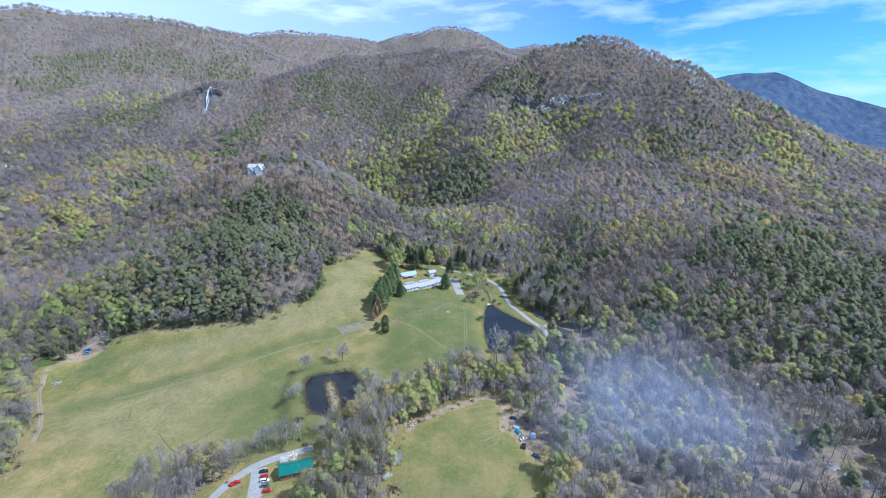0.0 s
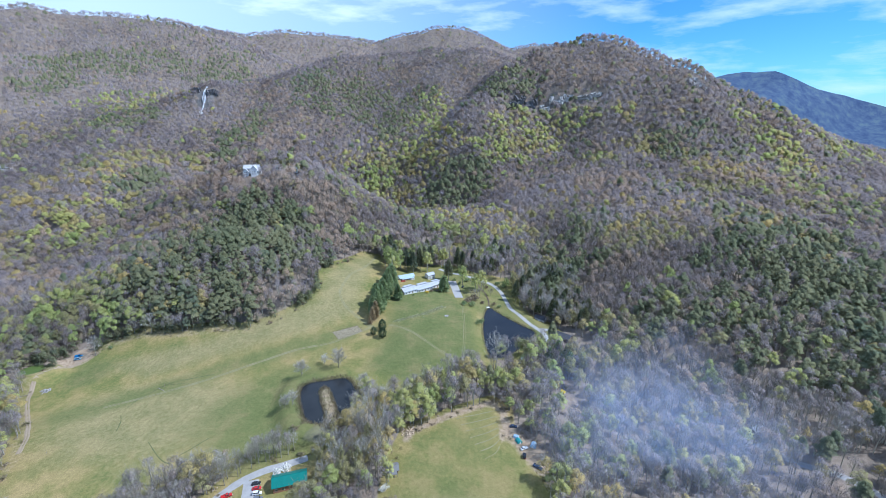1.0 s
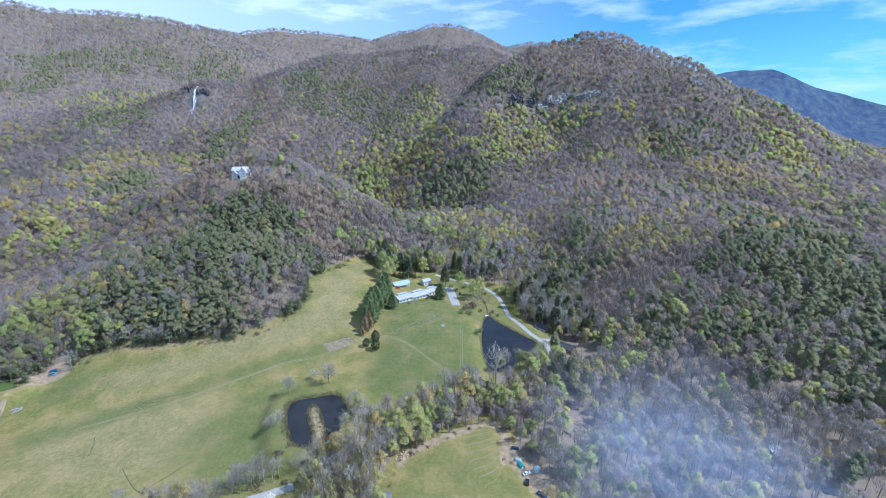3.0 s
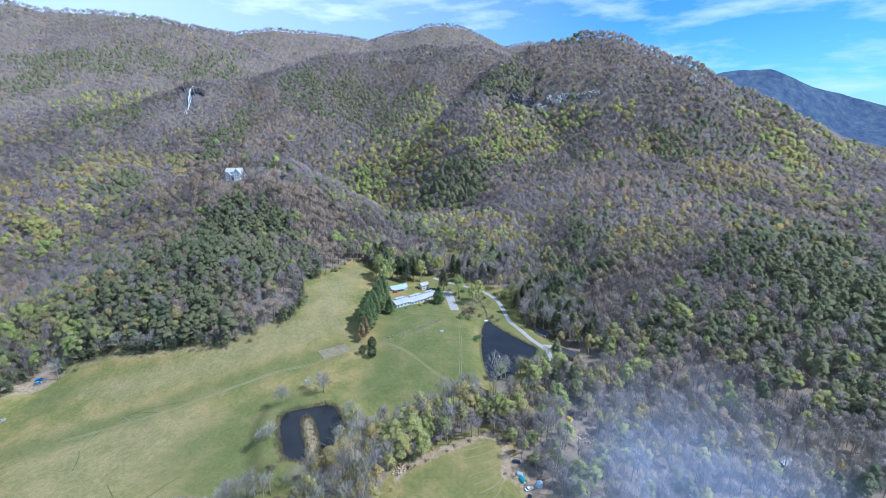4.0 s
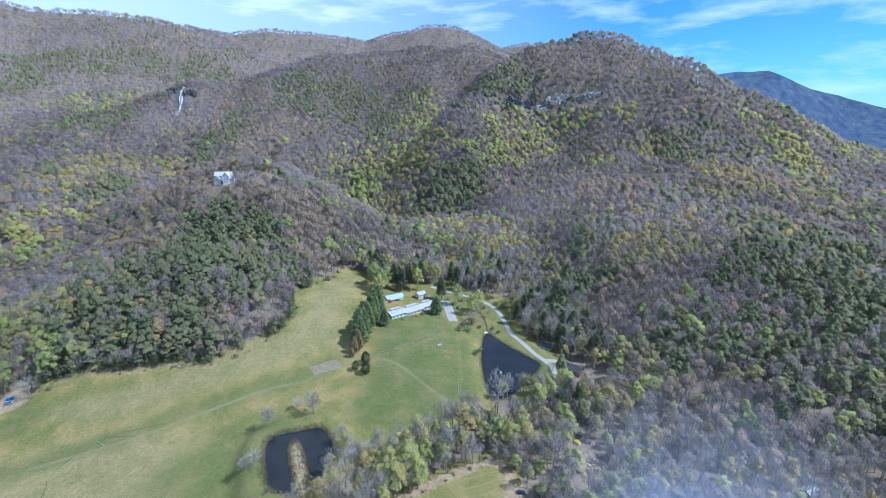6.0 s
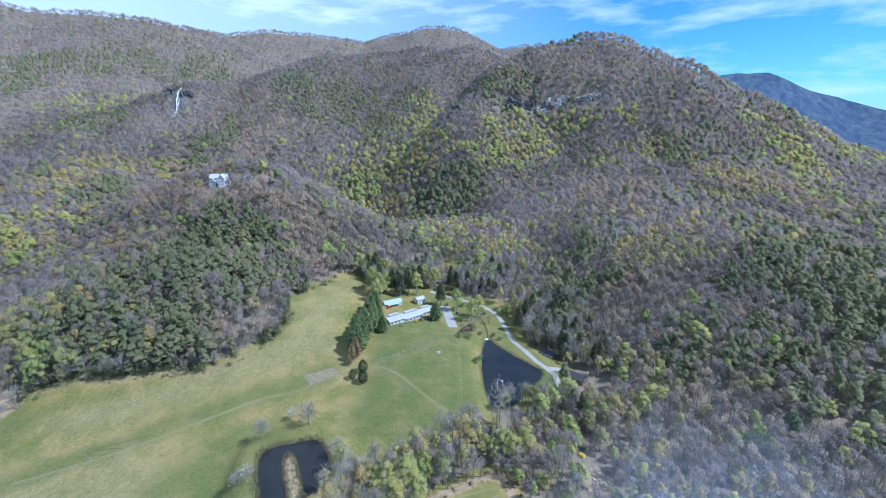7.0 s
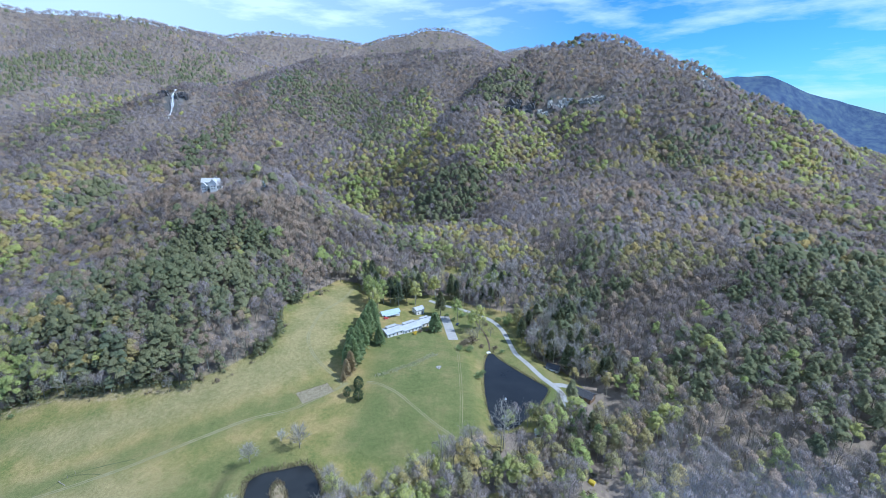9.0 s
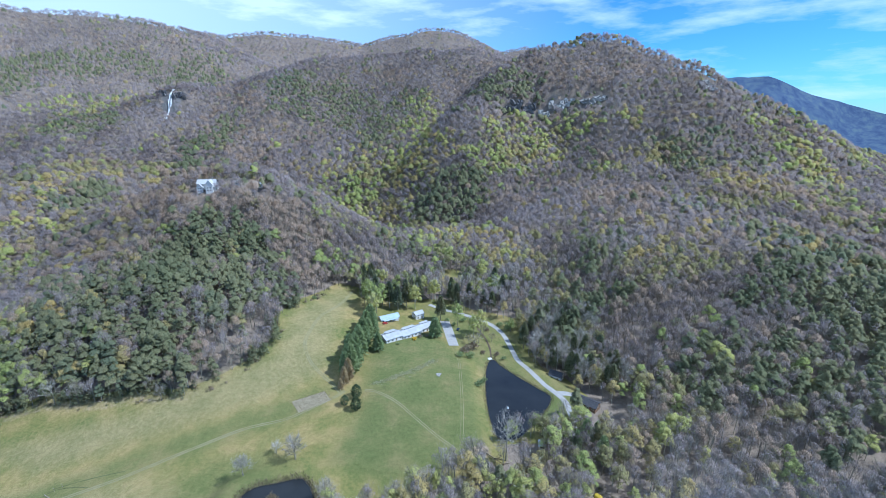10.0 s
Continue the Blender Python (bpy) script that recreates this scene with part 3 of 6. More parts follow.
def conifer_crown(rng, h, spread, n, width, low, droop, shape=1.0):
    s = rng.random(n) ** 0.75
    z = h * (low + (0.98 - low) * s)
    an = rng.integers(0, 13, n) * 2.4 + np.floor(s * 11) * 0.9 + rng.normal(size=n) * 0.22
    reach = spread * np.clip((1 - s) ** shape * 1.02 + 0.07, 0, 1) * (0.55 + 0.55 * rng.random(n))
    out = np.c_[np.cos(an), np.sin(an), np.zeros(n)]
    start = out * (reach * 0.25 * rng.random(n))[:, None] + np.c_[np.zeros(n), np.zeros(n), z]
    way = out + np.c_[rng.normal(size=(n, 2)) * 0.12, droop + rng.normal(size=n) * 0.22]
    way /= np.linalg.norm(way, axis=1)[:, None]
    v, f = slivers(start, way, reach, width * (0.6 + 0.7 * rng.random(n)), rng)
    # turn each spray over, so that it is widest towards its tip
    t = v.reshape(-1, 3, 3)
    mid = (t[:, 0] + t[:, 1]) / 2
    half = (t[:, 1] - t[:, 0]) / 2
    tip = t[:, 2].copy()
    t[:, 0], t[:, 1], t[:, 2] = mid + (tip - mid) * 0.72 - half, mid + (tip - mid) * 0.9 + half, mid - half * 0.2
    return v, f


def dome(rng, h, spread, n, length, width, low=0.36, lobes=4):
    """A rounded crown of sprays that lie along its surface, with gaps between them."""
    c = np.array([[0, 0, 0.66 * h]] + [[np.cos(q) * spread * 0.42, np.sin(q) * spread * 0.42, h * (0.52 + 0.2 * rng.random())] for q in (rng.random() + np.arange(lobes - 1)) * 6.283 / (lobes - 1)])
    size = np.array([1.0] + [0.74] * (lobes - 1))
    k = rng.integers(0, lobes, n)
    u = rng.normal(size=(n, 3))
    u[:, 2] = np.abs(u[:, 2]) * 1.1 - 0.35
    u /= np.linalg.norm(u, axis=1)[:, None]
    r = (0.92 + 0.11 * rng.random((n, 1))) * size[k][:, None]
    axes = np.array([spread * 0.72, spread * 0.72, h * (0.98 - 0.66)])
    p = c[k] + u * r * axes
    p[:, 2] = np.maximum(p[:, 2], h * low)
    out = u / axes
    out = out / np.linalg.norm(out, axis=1)[:, None] + rng.normal(size=(n, 3)) * 0.10
    up = np.cross(out, np.cross(np.array([0, 0, 1.0]) + rng.normal(size=(n, 3)) * 0.7, out))
    up /= np.linalg.norm(up, axis=1)[:, None] + 1e-9
    side = np.cross(up, out)
    side /= np.linalg.norm(side, axis=1)[:, None] + 1e-9
    ln = np.reshape(length * (0.65 + 0.7 * rng.random(n)), (-1, 1))
    wd = np.reshape(width * (0.65 + 0.7 * rng.random(n)), (-1, 1))
    verts = np.stack([p - up * ln * 0.5, p + side * wd * 0.6 + up * ln * 0.2, p - side * wd * 0.5 + up * ln * 0.5], 1).reshape(-1, 3)
    return verts, np.arange(3 * n).reshape(-1, 3)


def stems(rng, h, spread, n, width):
    """Upright limbs showing through a crown far off."""
    at = np.c_[rng.normal(size=(n, 2)) * spread * 0.4, rng.random(n) * 0.1 * h]
    way = np.c_[rng.normal(size=(n, 2)) * 0.12, np.ones(n)]
    return slivers(at, way, h * (0.75 + 0.22 * rng.random(n)), np.full(n, width), rng)


def shell(rng, seg, rings):
    """A lumpy open dome of unit size: verts and triangles."""
    tilts = {2: (0.72, -0.12), 3: (0.95, 0.3, -0.4)}[rings]
    v = [np.array([[0.3 * rng.normal() * 0.6, 0.3 * rng.normal() * 0.6, 0.85 + 0.4 * rng.random()]])]
    for e in tilts:
        an = (np.arange(seg) + rng.random() + 0.5 * (rng.random(seg) - 0.5)) * 2 * np.pi / seg
        r = (0.62 + 0.7 * rng.random(seg))[:, None]
        v.append(np.c_[np.cos(an) * np.cos(e), np.sin(an) * np.cos(e), np.full(seg, np.sin(e))] * r)
    f = [(0, 1 + i, 1 + (i + 1) % seg) for i in range(seg)]
    for k in range(rings - 1):
        p, q = 1 + k * seg, 1 + (k + 1) * seg
        for i in range(seg):
            j = (i + 1) % seg
            f += [(p + i, q + i, q + j), (p + i, q + j, p + j)]
    return np.vstack(v), np.array(f)


def clumps(rng, spots, seg=6, rings=2):
    """A crown of lumpy clumps: spots of (x, y, z, half-width, half-height)."""
    out = []
    for x, y, z, w, t in spots:
        v, f = shell(rng, seg, rings)
        out.append((v * np.array([w, w, t]) + np.array([x, y, z]), f))
    return join(out)


def round_spots(rng, h, spread, n, low, size):
    """Places of n clumps in a rounded crown, one on top."""
    spots = [(0, 0, h * 0.86 - size * h * 0.18, spread * size, h * size * 0.3)]
    a0 = rng.random() * 6.28
    for i in range(n - 1):
        s = (i + 0.5) / max(1, n - 1)
        an = a0 + i * 2.4
        r = spread * (0.62 - 0.22 * s) * (0.8 + 0.4 * rng.random())
        z = h * (low + (0.72 - low) * s + 0.05 * rng.random())
        k = size * (0.75 + 0.35 * rng.random())
        spots.append((np.cos(an) * r, np.sin(an) * r, z, spread * k, h * k * 0.27))
    return spots


def upright(rng, h, spread, n, width, low=0.3):
    """Steep twigs fanning up and out as in a leafless crown."""
    s = low + (0.75 - low) * rng.random(n)
    an = rng.random(n) * 6.283
    out = np.c_[np.cos(an), np.sin(an), np.zeros(n)]
    r = spread * 0.75 * rng.random(n) ** 0.7 * (0.35 + s * 0.65)
    start = out * r[:, None] + np.c_[np.zeros(n), np.zeros(n), h * s]
    way = out * (0.12 + 0.4 * rng.random((n, 1))) + np.c_[rng.normal(size=(n, 2)) * 0.12, np.ones(n)]
    way /= np.linalg.norm(way, axis=1)[:, None]
    return slivers(start, way, h * (0.16 + 0.2 * rng.random(n)), width * (0.7 + 0.6 * rng.random(n)), rng)


def bare_tree(rng, lod):
    h, spread = 19.0, 5.2
    if lod > 1:
        n, seg, rings, size = {2: (3, 5, 2, 0.66), 3: (2, 4, 2, 0.84), 4: (1, 5, 2, 1.05)}[lod]
        spots = round_spots(rng, h, spread, n, 0.5, size)
        if n == 1:
            spots = [(0, 0, h * 0.6, spread * size, h * 0.38)]
        k = (0, 0, 6, 2, 1)[lod]
        twig = upright(rng, h, spread * 0.9, k, (0, 0, 0.24, 0.36, 0.5)[lod], 0.3)
        return join([twig, stems(rng, h, spread, (0, 0, 3, 2, 1)[lod], (0, 0, 0.26, 0.4, 0.7)[lod])]), clumps(rng, spots, seg, rings)
    wood, ends, ways = skeleton_of(rng, h, spread, (12, 5)[lod], (5, 3)[lod], (0.32, 0.28)[lod])
    if lod == 1:
        return join(wood + [upright(rng, h, spread, 56, 0.13)]), join([upright(rng, h, spread, 10, 0.2), clumps(rng, round_spots(rng, h, spread, 3, 0.5, 0.5), 5, 2)])
    return join(wood + [upright(rng, h, spread, 110, 0.09)]), join([bare_crown(rng, h, spread, ends, ways, 60, 0.12, 0.14), clumps(rng, round_spots(rng, h, spread, 3, 0.5, 0.45), 6, 2)])


def leaf_tree(rng, lod):
    h, spread = 17.5, 5.2
    if lod > 1:
        n, seg, rings, size = {2: (4, 5, 2, 0.6), 3: (2, 5, 2, 0.8), 4: (1, 5, 2, 1.05)}[lod]
        spots = round_spots(rng, h, spread, n, 0.42, size)
        if n == 1:
            spots = [(0, 0, h * 0.58, spread * size, h * 0.4)]
        return None, clumps(rng, spots, seg, rings)
    wood, ends, ways = skeleton_of(rng, h, spread, (11, 5)[lod], (5, 3)[lod], (0.28, 0.26)[lod])
    wood = wood + [bare_crown(rng, h, spread, ends, ways, (70, 20)[lod], 0.14, 0.14)]
    if lod == 1:
        return join(wood), join([clumps(rng, round_spots(rng, h, spread, 6, 0.38, 0.48), 5, 2), leaf_crown(rng, h, spread, 36, 0.7)])
    return join(wood), join([clumps(rng, round_spots(rng, h, spread, 10, 0.34, 0.38), 6, 2), leaf_crown(rng, h, spread, 110, 0.6)])


def pine_tree(rng, lod):
    h, spread = 20.0, 4.6
    wood = [cone_limb((0, 0, -0.6), (0.2, 0.1, h * 0.95), 0.30, 0.04, 5 - 2 * min(lod, 1))]
    if lod > 1:
        n, seg, rings, size = {2: (4, 5, 2, 0.62), 3: (2, 5, 2, 0.8), 4: (1, 5, 2, 1.0)}[lod]
        spots = round_spots(rng, h, spread, n, 0.48, size)
        if n == 1:
            spots = [(0, 0, h * 0.6, spread, h * 0.4)]
        return None, clumps(rng, spots, seg, rings)
    n, m, w = ((13, 130, 0.55), (7, 30, 0.8))[lod]
    spots = [(np.cos(i * 2.4) * spread * 0.6 * (1 - i / n) ** 0.6, np.sin(i * 2.4) * spread * 0.6 * (1 - i / n) ** 0.6, h * (0.42 + 0.5 * i / n), spread * (0.66 - 0.3 * i / n), h * 0.11) for i in range(n)]
    return join(wood), join([clumps(rng, spots, 6 - lod, 2), conifer_crown(rng, h, spread * 1.02, m, w, 0.4, 0.1, 0.5)])


def templates(maker, lod, count, seed):
    return [maker(np.random.default_rng(seed * 100 + lod * 10 + i), lod) for i in range(count)]


def soft_normals(v):
    """Directions out of the crown as a whole, leaning up."""
    top = v[:, 2].max()
    wide = np.hypot(v[:, 0], v[:, 1]).max() * 0.8 + 0.1
    c = np.c_[v[:, 0] / wide, v[:, 1] / wide, (v[:, 2] - 0.55 * top) / (0.4 * top)]
    c = c / (np.linalg.norm(c, axis=1)[:, None] + 0.3) + np.array([0, 0, 1.0])
    return c / (np.linalg.norm(c, axis=1)[:, None] + 1e-6)


def scatter(pairs, which, x, y, z, size, turn, tone, slim, lean=None):
    """Lay many copies of template meshes into one set of arrays."""
    V, F, T, N, n = [], [], [], [], 0
    for k, (v, f) in enumerate(pairs):
        pick = np.nonzero(which == k)[0]
        if not len(pick):
            continue
        c, s = np.cos(turn[pick])[:, None], np.sin(turn[pick])[:, None]
        sx = (size[pick] * slim[pick])[:, None]
        X = (v[:, 0] * c - v[:, 1] * s) * sx + x[pick, None]
        Y = (v[:, 0] * s + v[:, 1] * c) * sx + y[pick, None]
        Z = v[:, 2] * size[pick, None] + z[pick, None]
        m = soft_normals(v)
        V.append(np.stack([X, Y, Z], 2).reshape(-1, 3))
        N.append(np.stack([m[:, 0] * c - m[:, 1] * s, m[:, 0] * s + m[:, 1] * c, np.broadcast_to(m[:, 2], X.shape)], 2).reshape(-1, 3))
        if lean is not None:
            # crowns on a slope make a canopy that faces the way the slope does
            N[-1] = N[-1] + np.repeat(lean[pick], len(v), 0)
            N[-1] = N[-1] / np.linalg.norm(N[-1], axis=1)[:, None]
        F.append((f[None] + (np.arange(len(pick)) * len(v))[:, None, None]).reshape(-1, 3) + n)
        T.append(np.repeat(tone[pick], len(v)))
        n += len(v) * len(pick)
    return np.vstack(V), np.vstack(F), np.concatenate(T), np.vstack(N)


# which trees grow where: bare, budding, new-leaved, pine, red-budded
KINDS = [("bare", bare_tree, BARE), ("budding", leaf_tree, BUDDING), ("leafing", leaf_tree, LIME), ("pine", pine_tree, PINE), ("russet", bare_tree, RUSSET)]
# stands of one kind: x, y, half-widths across and along, how thick
PINES_NEAR = [
    (-216, 443, 53, 57, 5.0), (-222, 400, 24, 20, 2.5), (-204, 517, 27, 16, 4.0), (-170, 367, 33, 12, 2.0), (28, 767, 32, 23, 9.0), (-463, 717, 18, 34, 2.5),
    (382, 481, 49, 66, 2.2), (341, 392, 31, 54, 2.2), (373, 519, 32, 42, 1.6), (285, 423, 30, 24, 1.2), (296, 324, 22, 35, 1.4), (206, 359, 29, 20, 1.1),
    (175, 347, 16, 14, 0.9), (255, 310, 25, 19, 1.1), (132, 461, 24, 18, 1.8), (95, 441, 18, 16, 1.6), (246, 280, 23, 15, 0.8), (162, 507, 15, 12, 1.0),
]
PINES_FAR = [
    (-847, 1471, 87, 37, 3.0), (-970, 1355, 85, 58, 3.0), (-969, 1202, 47, 39, 2.5), (-657, 1499, 50, 110, 2.0), (-297, 1187, 37, 29, 2.0), (-235, 1127, 63, 44, 2.5),
    (-154, 1078, 32, 38, 2.0), (-86, 992, 29, 55, 2.5), (-43, 1052, 23, 39, 1.5), (-396, 957, 24, 73, 3.0), (-646, 1004, 48, 33, 1.8), (130, 962, 48, 17, 4.0),
    (147, 930, 46, 12, 2.0), (289, 1054, 17, 14, 3.0), (426, 804, 50, 29, 2.2), (389, 829, 36, 12, 1.5), (564, 969, 33, 34, 1.5), (238, 920, 56, 12, 1.5),
]
LIMES = [
    (-30, 971, 33, 71, 1.1), (-2, 841, 24, 20, 1.1), (129, 862, 31, 23, 1.6), (164, 897, 27, 13, 1.6), (95, 813, 30, 12, 1.4), (190, 868, 22, 18, 1.2),
    (243, 890, 34, 13, 1.3), (-76, 857, 39, 24, 1.0), (-111, 806, 37, 87, 0.9), (-43, 759, 21, 56, 0.9), (-710, 1106, 32, 73, 0.9), (-812, 1136, 25, 32, 0.7),
    (339, 883, 13, 15, 1.0), (600, 816, 36, 35, 1.6), (588, 851, 29, 13, 1.2), (726, 928, 59, 34, 1.3), (561, 879, 27, 17, 0.9), (-478, 573, 41, 15, 0.9),
    (-475, 619, 36, 16, 0.7),
]
LIMES_LOW = [
    (266, 793, 14, 20, 0.80), (-168, 870, 26, 23, 0.60), (16, 656, 32, 48, 0.60), (-78, 527, 31, 15, 0.60), (61, 317, 12, 12, 0.80), (-333, 403, 32, 23, 0.50),
    (551, 658, 34, 37, 0.50), (195, 303, 19, 12, 0.08), (148, 350, 15, 21, 0.14), (857, 1007, 53, 34, 1.00), (54, 569, 34, 23, 0.40), (138, 274, 20, 15, 0.08),
    (-20, 262, 40, 20, 0.50), (-50, 215, 25, 30, 1.20), (-270, 250, 50, 80, 0.60), (-330, 360, 60, 50, 0.50), (60, 250, 50, 40, 0.30),
    (190, 300, 70, 45, 0.07), (120, 335, 40, 26, 0.19),
]
AMBERS = [
    (-399, 838, 55, 12, 4.0), (-481, 820, 57, 23, 3.0), (-552, 831, 40, 23, 2.0), (384, 792, 33, 19, 2.2), (367, 818, 21, 12, 1.6), (417, 720, 31, 22, 1.6),
    (209, 493, 25, 19, 2.0), (254, 502, 21, 17, 1.6), (396, 560, 26, 21, 2.0), (420, 505, 18, 12, 1.6), (377, 674, 37, 26, 1.2), (117, 301, 12, 12, 1.0),
    (65, 786, 17, 12, 1.2), (-572, 727, 56, 75, 0.9), (-325, 550, 32, 22, 0.6), (524, 687, 52, 60, 0.9), (-170, 515, 16, 12, 0.8), (113, 374, 12, 14, 0.8),
]
RUSSETS = [
    (-155, 550, 15, 20, 3.2), (-176, 563, 21, 12, 2.2), (-129, 545, 15, 17, 2.4), (-197, 551, 28, 12, 1.6), (-386, 1056, 40, 59, 1.2), (-320, 951, 28, 33, 1.2),
    (-99, 1167, 35, 30, 0.9), (233, 689, 40, 28, 1.1), (234, 608, 32, 21, 0.9), (232, 374, 12, 12, 1.8), (158, 302, 13, 12, 0.9), (-281, 573, 29, 97, 1.4),
    (191, 461, 24, 16, 0.7), (474, 701, 42, 43, 0.7), (-96, 491, 24, 13, 1.2), (-170, 377, 25, 12, 0.8), (300, 968, 50, 25, 0.5),
]
STANDS = [(PINES_NEAR, (0, 0, 0, 1, 0)), (PINES_FAR, (0, 0, 0, 1, 0)), (LIMES, (0, 0.45, 1, 0, 0)), (LIMES_LOW, (0, 0.6, 1, 0, 0)), (AMBERS, (0, 1, 0.03, 0, 0.15)), (RUSSETS, (0, 0, 0, 0, 1))]


def shares(x, y):
    w = np.stack([np.full(x.shape, 1.0), np.full(x.shape, 0.16), np.full(x.shape, 0.03), np.full(x.shape, 0.10), np.full(x.shape, 0.12)])
    high = 1 - 0.85 * smooth(90, 190, ground_z(x, y))
    w[1] *= (0.1 + 2.0 * smooth(0.42, 0.75, ripple(x, y, 55))) * high
    w[1] *= 1 + 0.6 * smooth(430, 330, y) * smooth(80, 20, x)
    near = smooth(60, 120, x) * smooth(470, 400, y)
    w[1] *= 1 - 0.5 * near
    w[3] *= 1 + 1.5 * near
    w[2] *= 3.0 * smooth(0.5, 0.7, ripple(x + 900, y, 34)) * high
    w[3] *= 2.2 * smooth(0.55, 0.8, ripple(x, y + 500, 42))
    w[4] *= 0.2 + 2.0 * smooth(0.4, 0.8, ripple(x + 300, y + 300, 70))
    clump = np.stack([np.full(x.shape, 1.0)] + [0.25 + 1.5 * smooth(0.35, 0.62, ripple(x + 111 * k, y + 57 * k, 26)) for k in range(1, 5)])
    for patches, add in STANDS:
        for cx, cy, wx, wy, thick in patches:
            g = np.exp(-0.5 * (((x - cx) / wx) ** 2 + ((y - cy) / wy) ** 2))
            w = w + thick * np.array(add)[:, None] * smooth(0.12, 0.6, g) * clump
    return w / w.sum(0)


def seen_side(x, y):
    """The wedge of the valley that the flight looks into, and some more."""
    return np.abs(x) < 1.03 * (y + 50)


KEEP_CLEAR = []          # (x, y, radius): buildings, cars and trees that stand singly
BELTS = [  # near, far, spacing, level of detail
    (120, 330, 5.7, 0), (330, 560, 5.8, 1), (560, 860, 6.5, 2), (860, 1330, 7.5, 3), (1330, 2000, 10.5, 4), (2000, 3000, 16.0, 4)]


# ---- water and ways ----
def sheet(name, line, level, grow, mat, label, category):
    cx, cy = np.mean([p[0] for p in line]), np.mean([p[1] for p in line])
    bm = bmesh.new()
    vs = []
    for x, y in line:
        d = math.hypot(x - cx, y - cy)
        vs.append(bm.verts.new((cx + (x - cx) * (d + grow) / d, cy + (y - cy) * (d + grow) / d, level)))
    bmesh.ops.triangulate(bm, faces=[bm.faces.new(vs)])
    me = bpy.data.meshes.new(name)
    bm.to_mesh(me)
    me.materials.append(mat)
    return tagged(new(name, me), label, category, kind="structure")


sheet("pond_1", POND_NEAR, -9.4, 1.6, WATER, "small dark pond with a grassy spit in the meadow", "pond")
sheet("pond_2", POND_FAR, -7.2, 2.2, WATER, "long dark pond below the lawn with a small fountain", "pond")
sheet("pond_3", POND_SMALL, -20.0, 1.2, MURK, "little green stagnant pond at the edge of the woods", "pond")


def curve_through(pts, step=2.0):
    p = np.array([pts[0], *pts, pts[-1]], float)
    out = []
    for a, b, c, d in zip(p, p[1:], p[2:], p[3:]):
        n = max(2, int(np.linalg.norm(c - b) / step))
        for s in np.arange(n) / n:
            out.append(0.5 * (2 * b + (c - a) * s + (2 * a - 5 * b + 4 * c - d) * s * s + (3 * b - a - 3 * c + d) * s ** 3))
    return np.array(out + [p[-1]])


def ribbon(name, pts, width, mat, label, category, lift=0.16, ragged=0.12, shift=0.0):
    """A strip that lies on the ground along a curve, with uneven edges."""
    c = curve_through(pts)
    d = np.gradient(c, axis=0)
    d /= np.linalg.norm(d, axis=1)[:, None] + 1e-9
    side = np.c_[-d[:, 1], d[:, 0]]
    rows = []
    for k in (-1, -0.5, 0, 0.5, 1):
        w = width / 2 * (1 + ragged * (ripple(c[:, 0] + 50 * k, c[:, 1], 4.0) - 0.5) * 2)
        q = c + side * (k * w + shift)[:, None]
        rows.append(np.c_[q, ground_z(q[:, 0], q[:, 1]) + lift - 0.1 * abs(k)])
    n = len(c)
    i = np.arange(n - 1)
    faces = np.vstack([np.c_[r * n + i, r * n + i + 1, (r + 1) * n + i + 1, (r + 1) * n + i] for r in range(4)])[:, ::-1]
    ob = new(name, mesh_of(name, np.vstack(rows), faces, mat))
    return tagged(ob, label, category, kind="structure")


ribbon("road_1", [(86, 326), (87, 347), (84, 358), (78, 370), (71, 389), (65.5, 403), (63.5, 421), (61, 438), (56, 451), (50, 458.5), (43, 464), (27, 476), (11, 484), (-2, 493)], 3.9, GRAVEL, "narrow pale gravel drive past the pond", "road")
ribbon("road_2", [(84, 359), (89, 359.5), (95, 358)], 5.0, GRAVEL, "gravel turning place beside the pond drive", "road")
ribbon("road_3", [(11.5, 462), (13.5, 450), (15.5, 435), (17.7, 419.5)], 8.0, GRAVEL, "pale gravel parking strip beside the lawn", "road", ragged=0.03)
ribbon("road_4", [(-128, 165), (-117, 190), (-108, 204), (-97, 212), (-82, 218), (-75, 221)], 5.0, GRAVEL, "gravel drive beside the green-roofed barn", "road")
ribbon("road_5", [(-101, 206), (-99, 198), (-97, 188), (-98, 170)], 7.5, GRAVEL, "gravel parking place below the barn", "road")
ribbon("road_6", [(192, 238), (206, 225), (215, 220), (224, 215.5), (230, 210.5), (235, 205), (238, 197), (243, 186)], 5.2, GRAVEL, "pale dirt road among the trees", "road")
for k, (pts, label) in enumerate([
        ([(-60, 358), (-68, 367), (-81, 380), (-89, 391), (-94, 405), (-93, 421), (-90, 442), (-81, 468), (-74, 500)], "worn wheel track curving up the meadow"),
        ([(-230, 275), (-175, 297), (-140, 316), (-113, 330), (-91, 336), (-80, 342), (-65, 352), (-57, 359)], "worn wheel track across the meadow"),
        ([(-44, 359), (-36, 357), (-23, 347), (-8, 329), (2, 317), (14, 305)], "worn wheel track down the lawn"),
        ([(17, 420), (20, 400), (20, 370), (19, 340), (17, 312)], "faint wheel track beside the pond"),
        ([(-250, 232), (-262, 252), (-292, 286), (-304, 306), (-300, 322), (-290, 334)], "dirt track round the meadow's edge")]):
    for s in (-0.7, 0.7):
        ribbon("track_%d" % (2 * k + (2 if s > 0 else 1)), pts, (0.7, 0.7, 0.6, 0.28, 1.3)[k], TRACK if k != 4 else DIRT, label, "track", lift=0.12, ragged=0.6, shift=s)
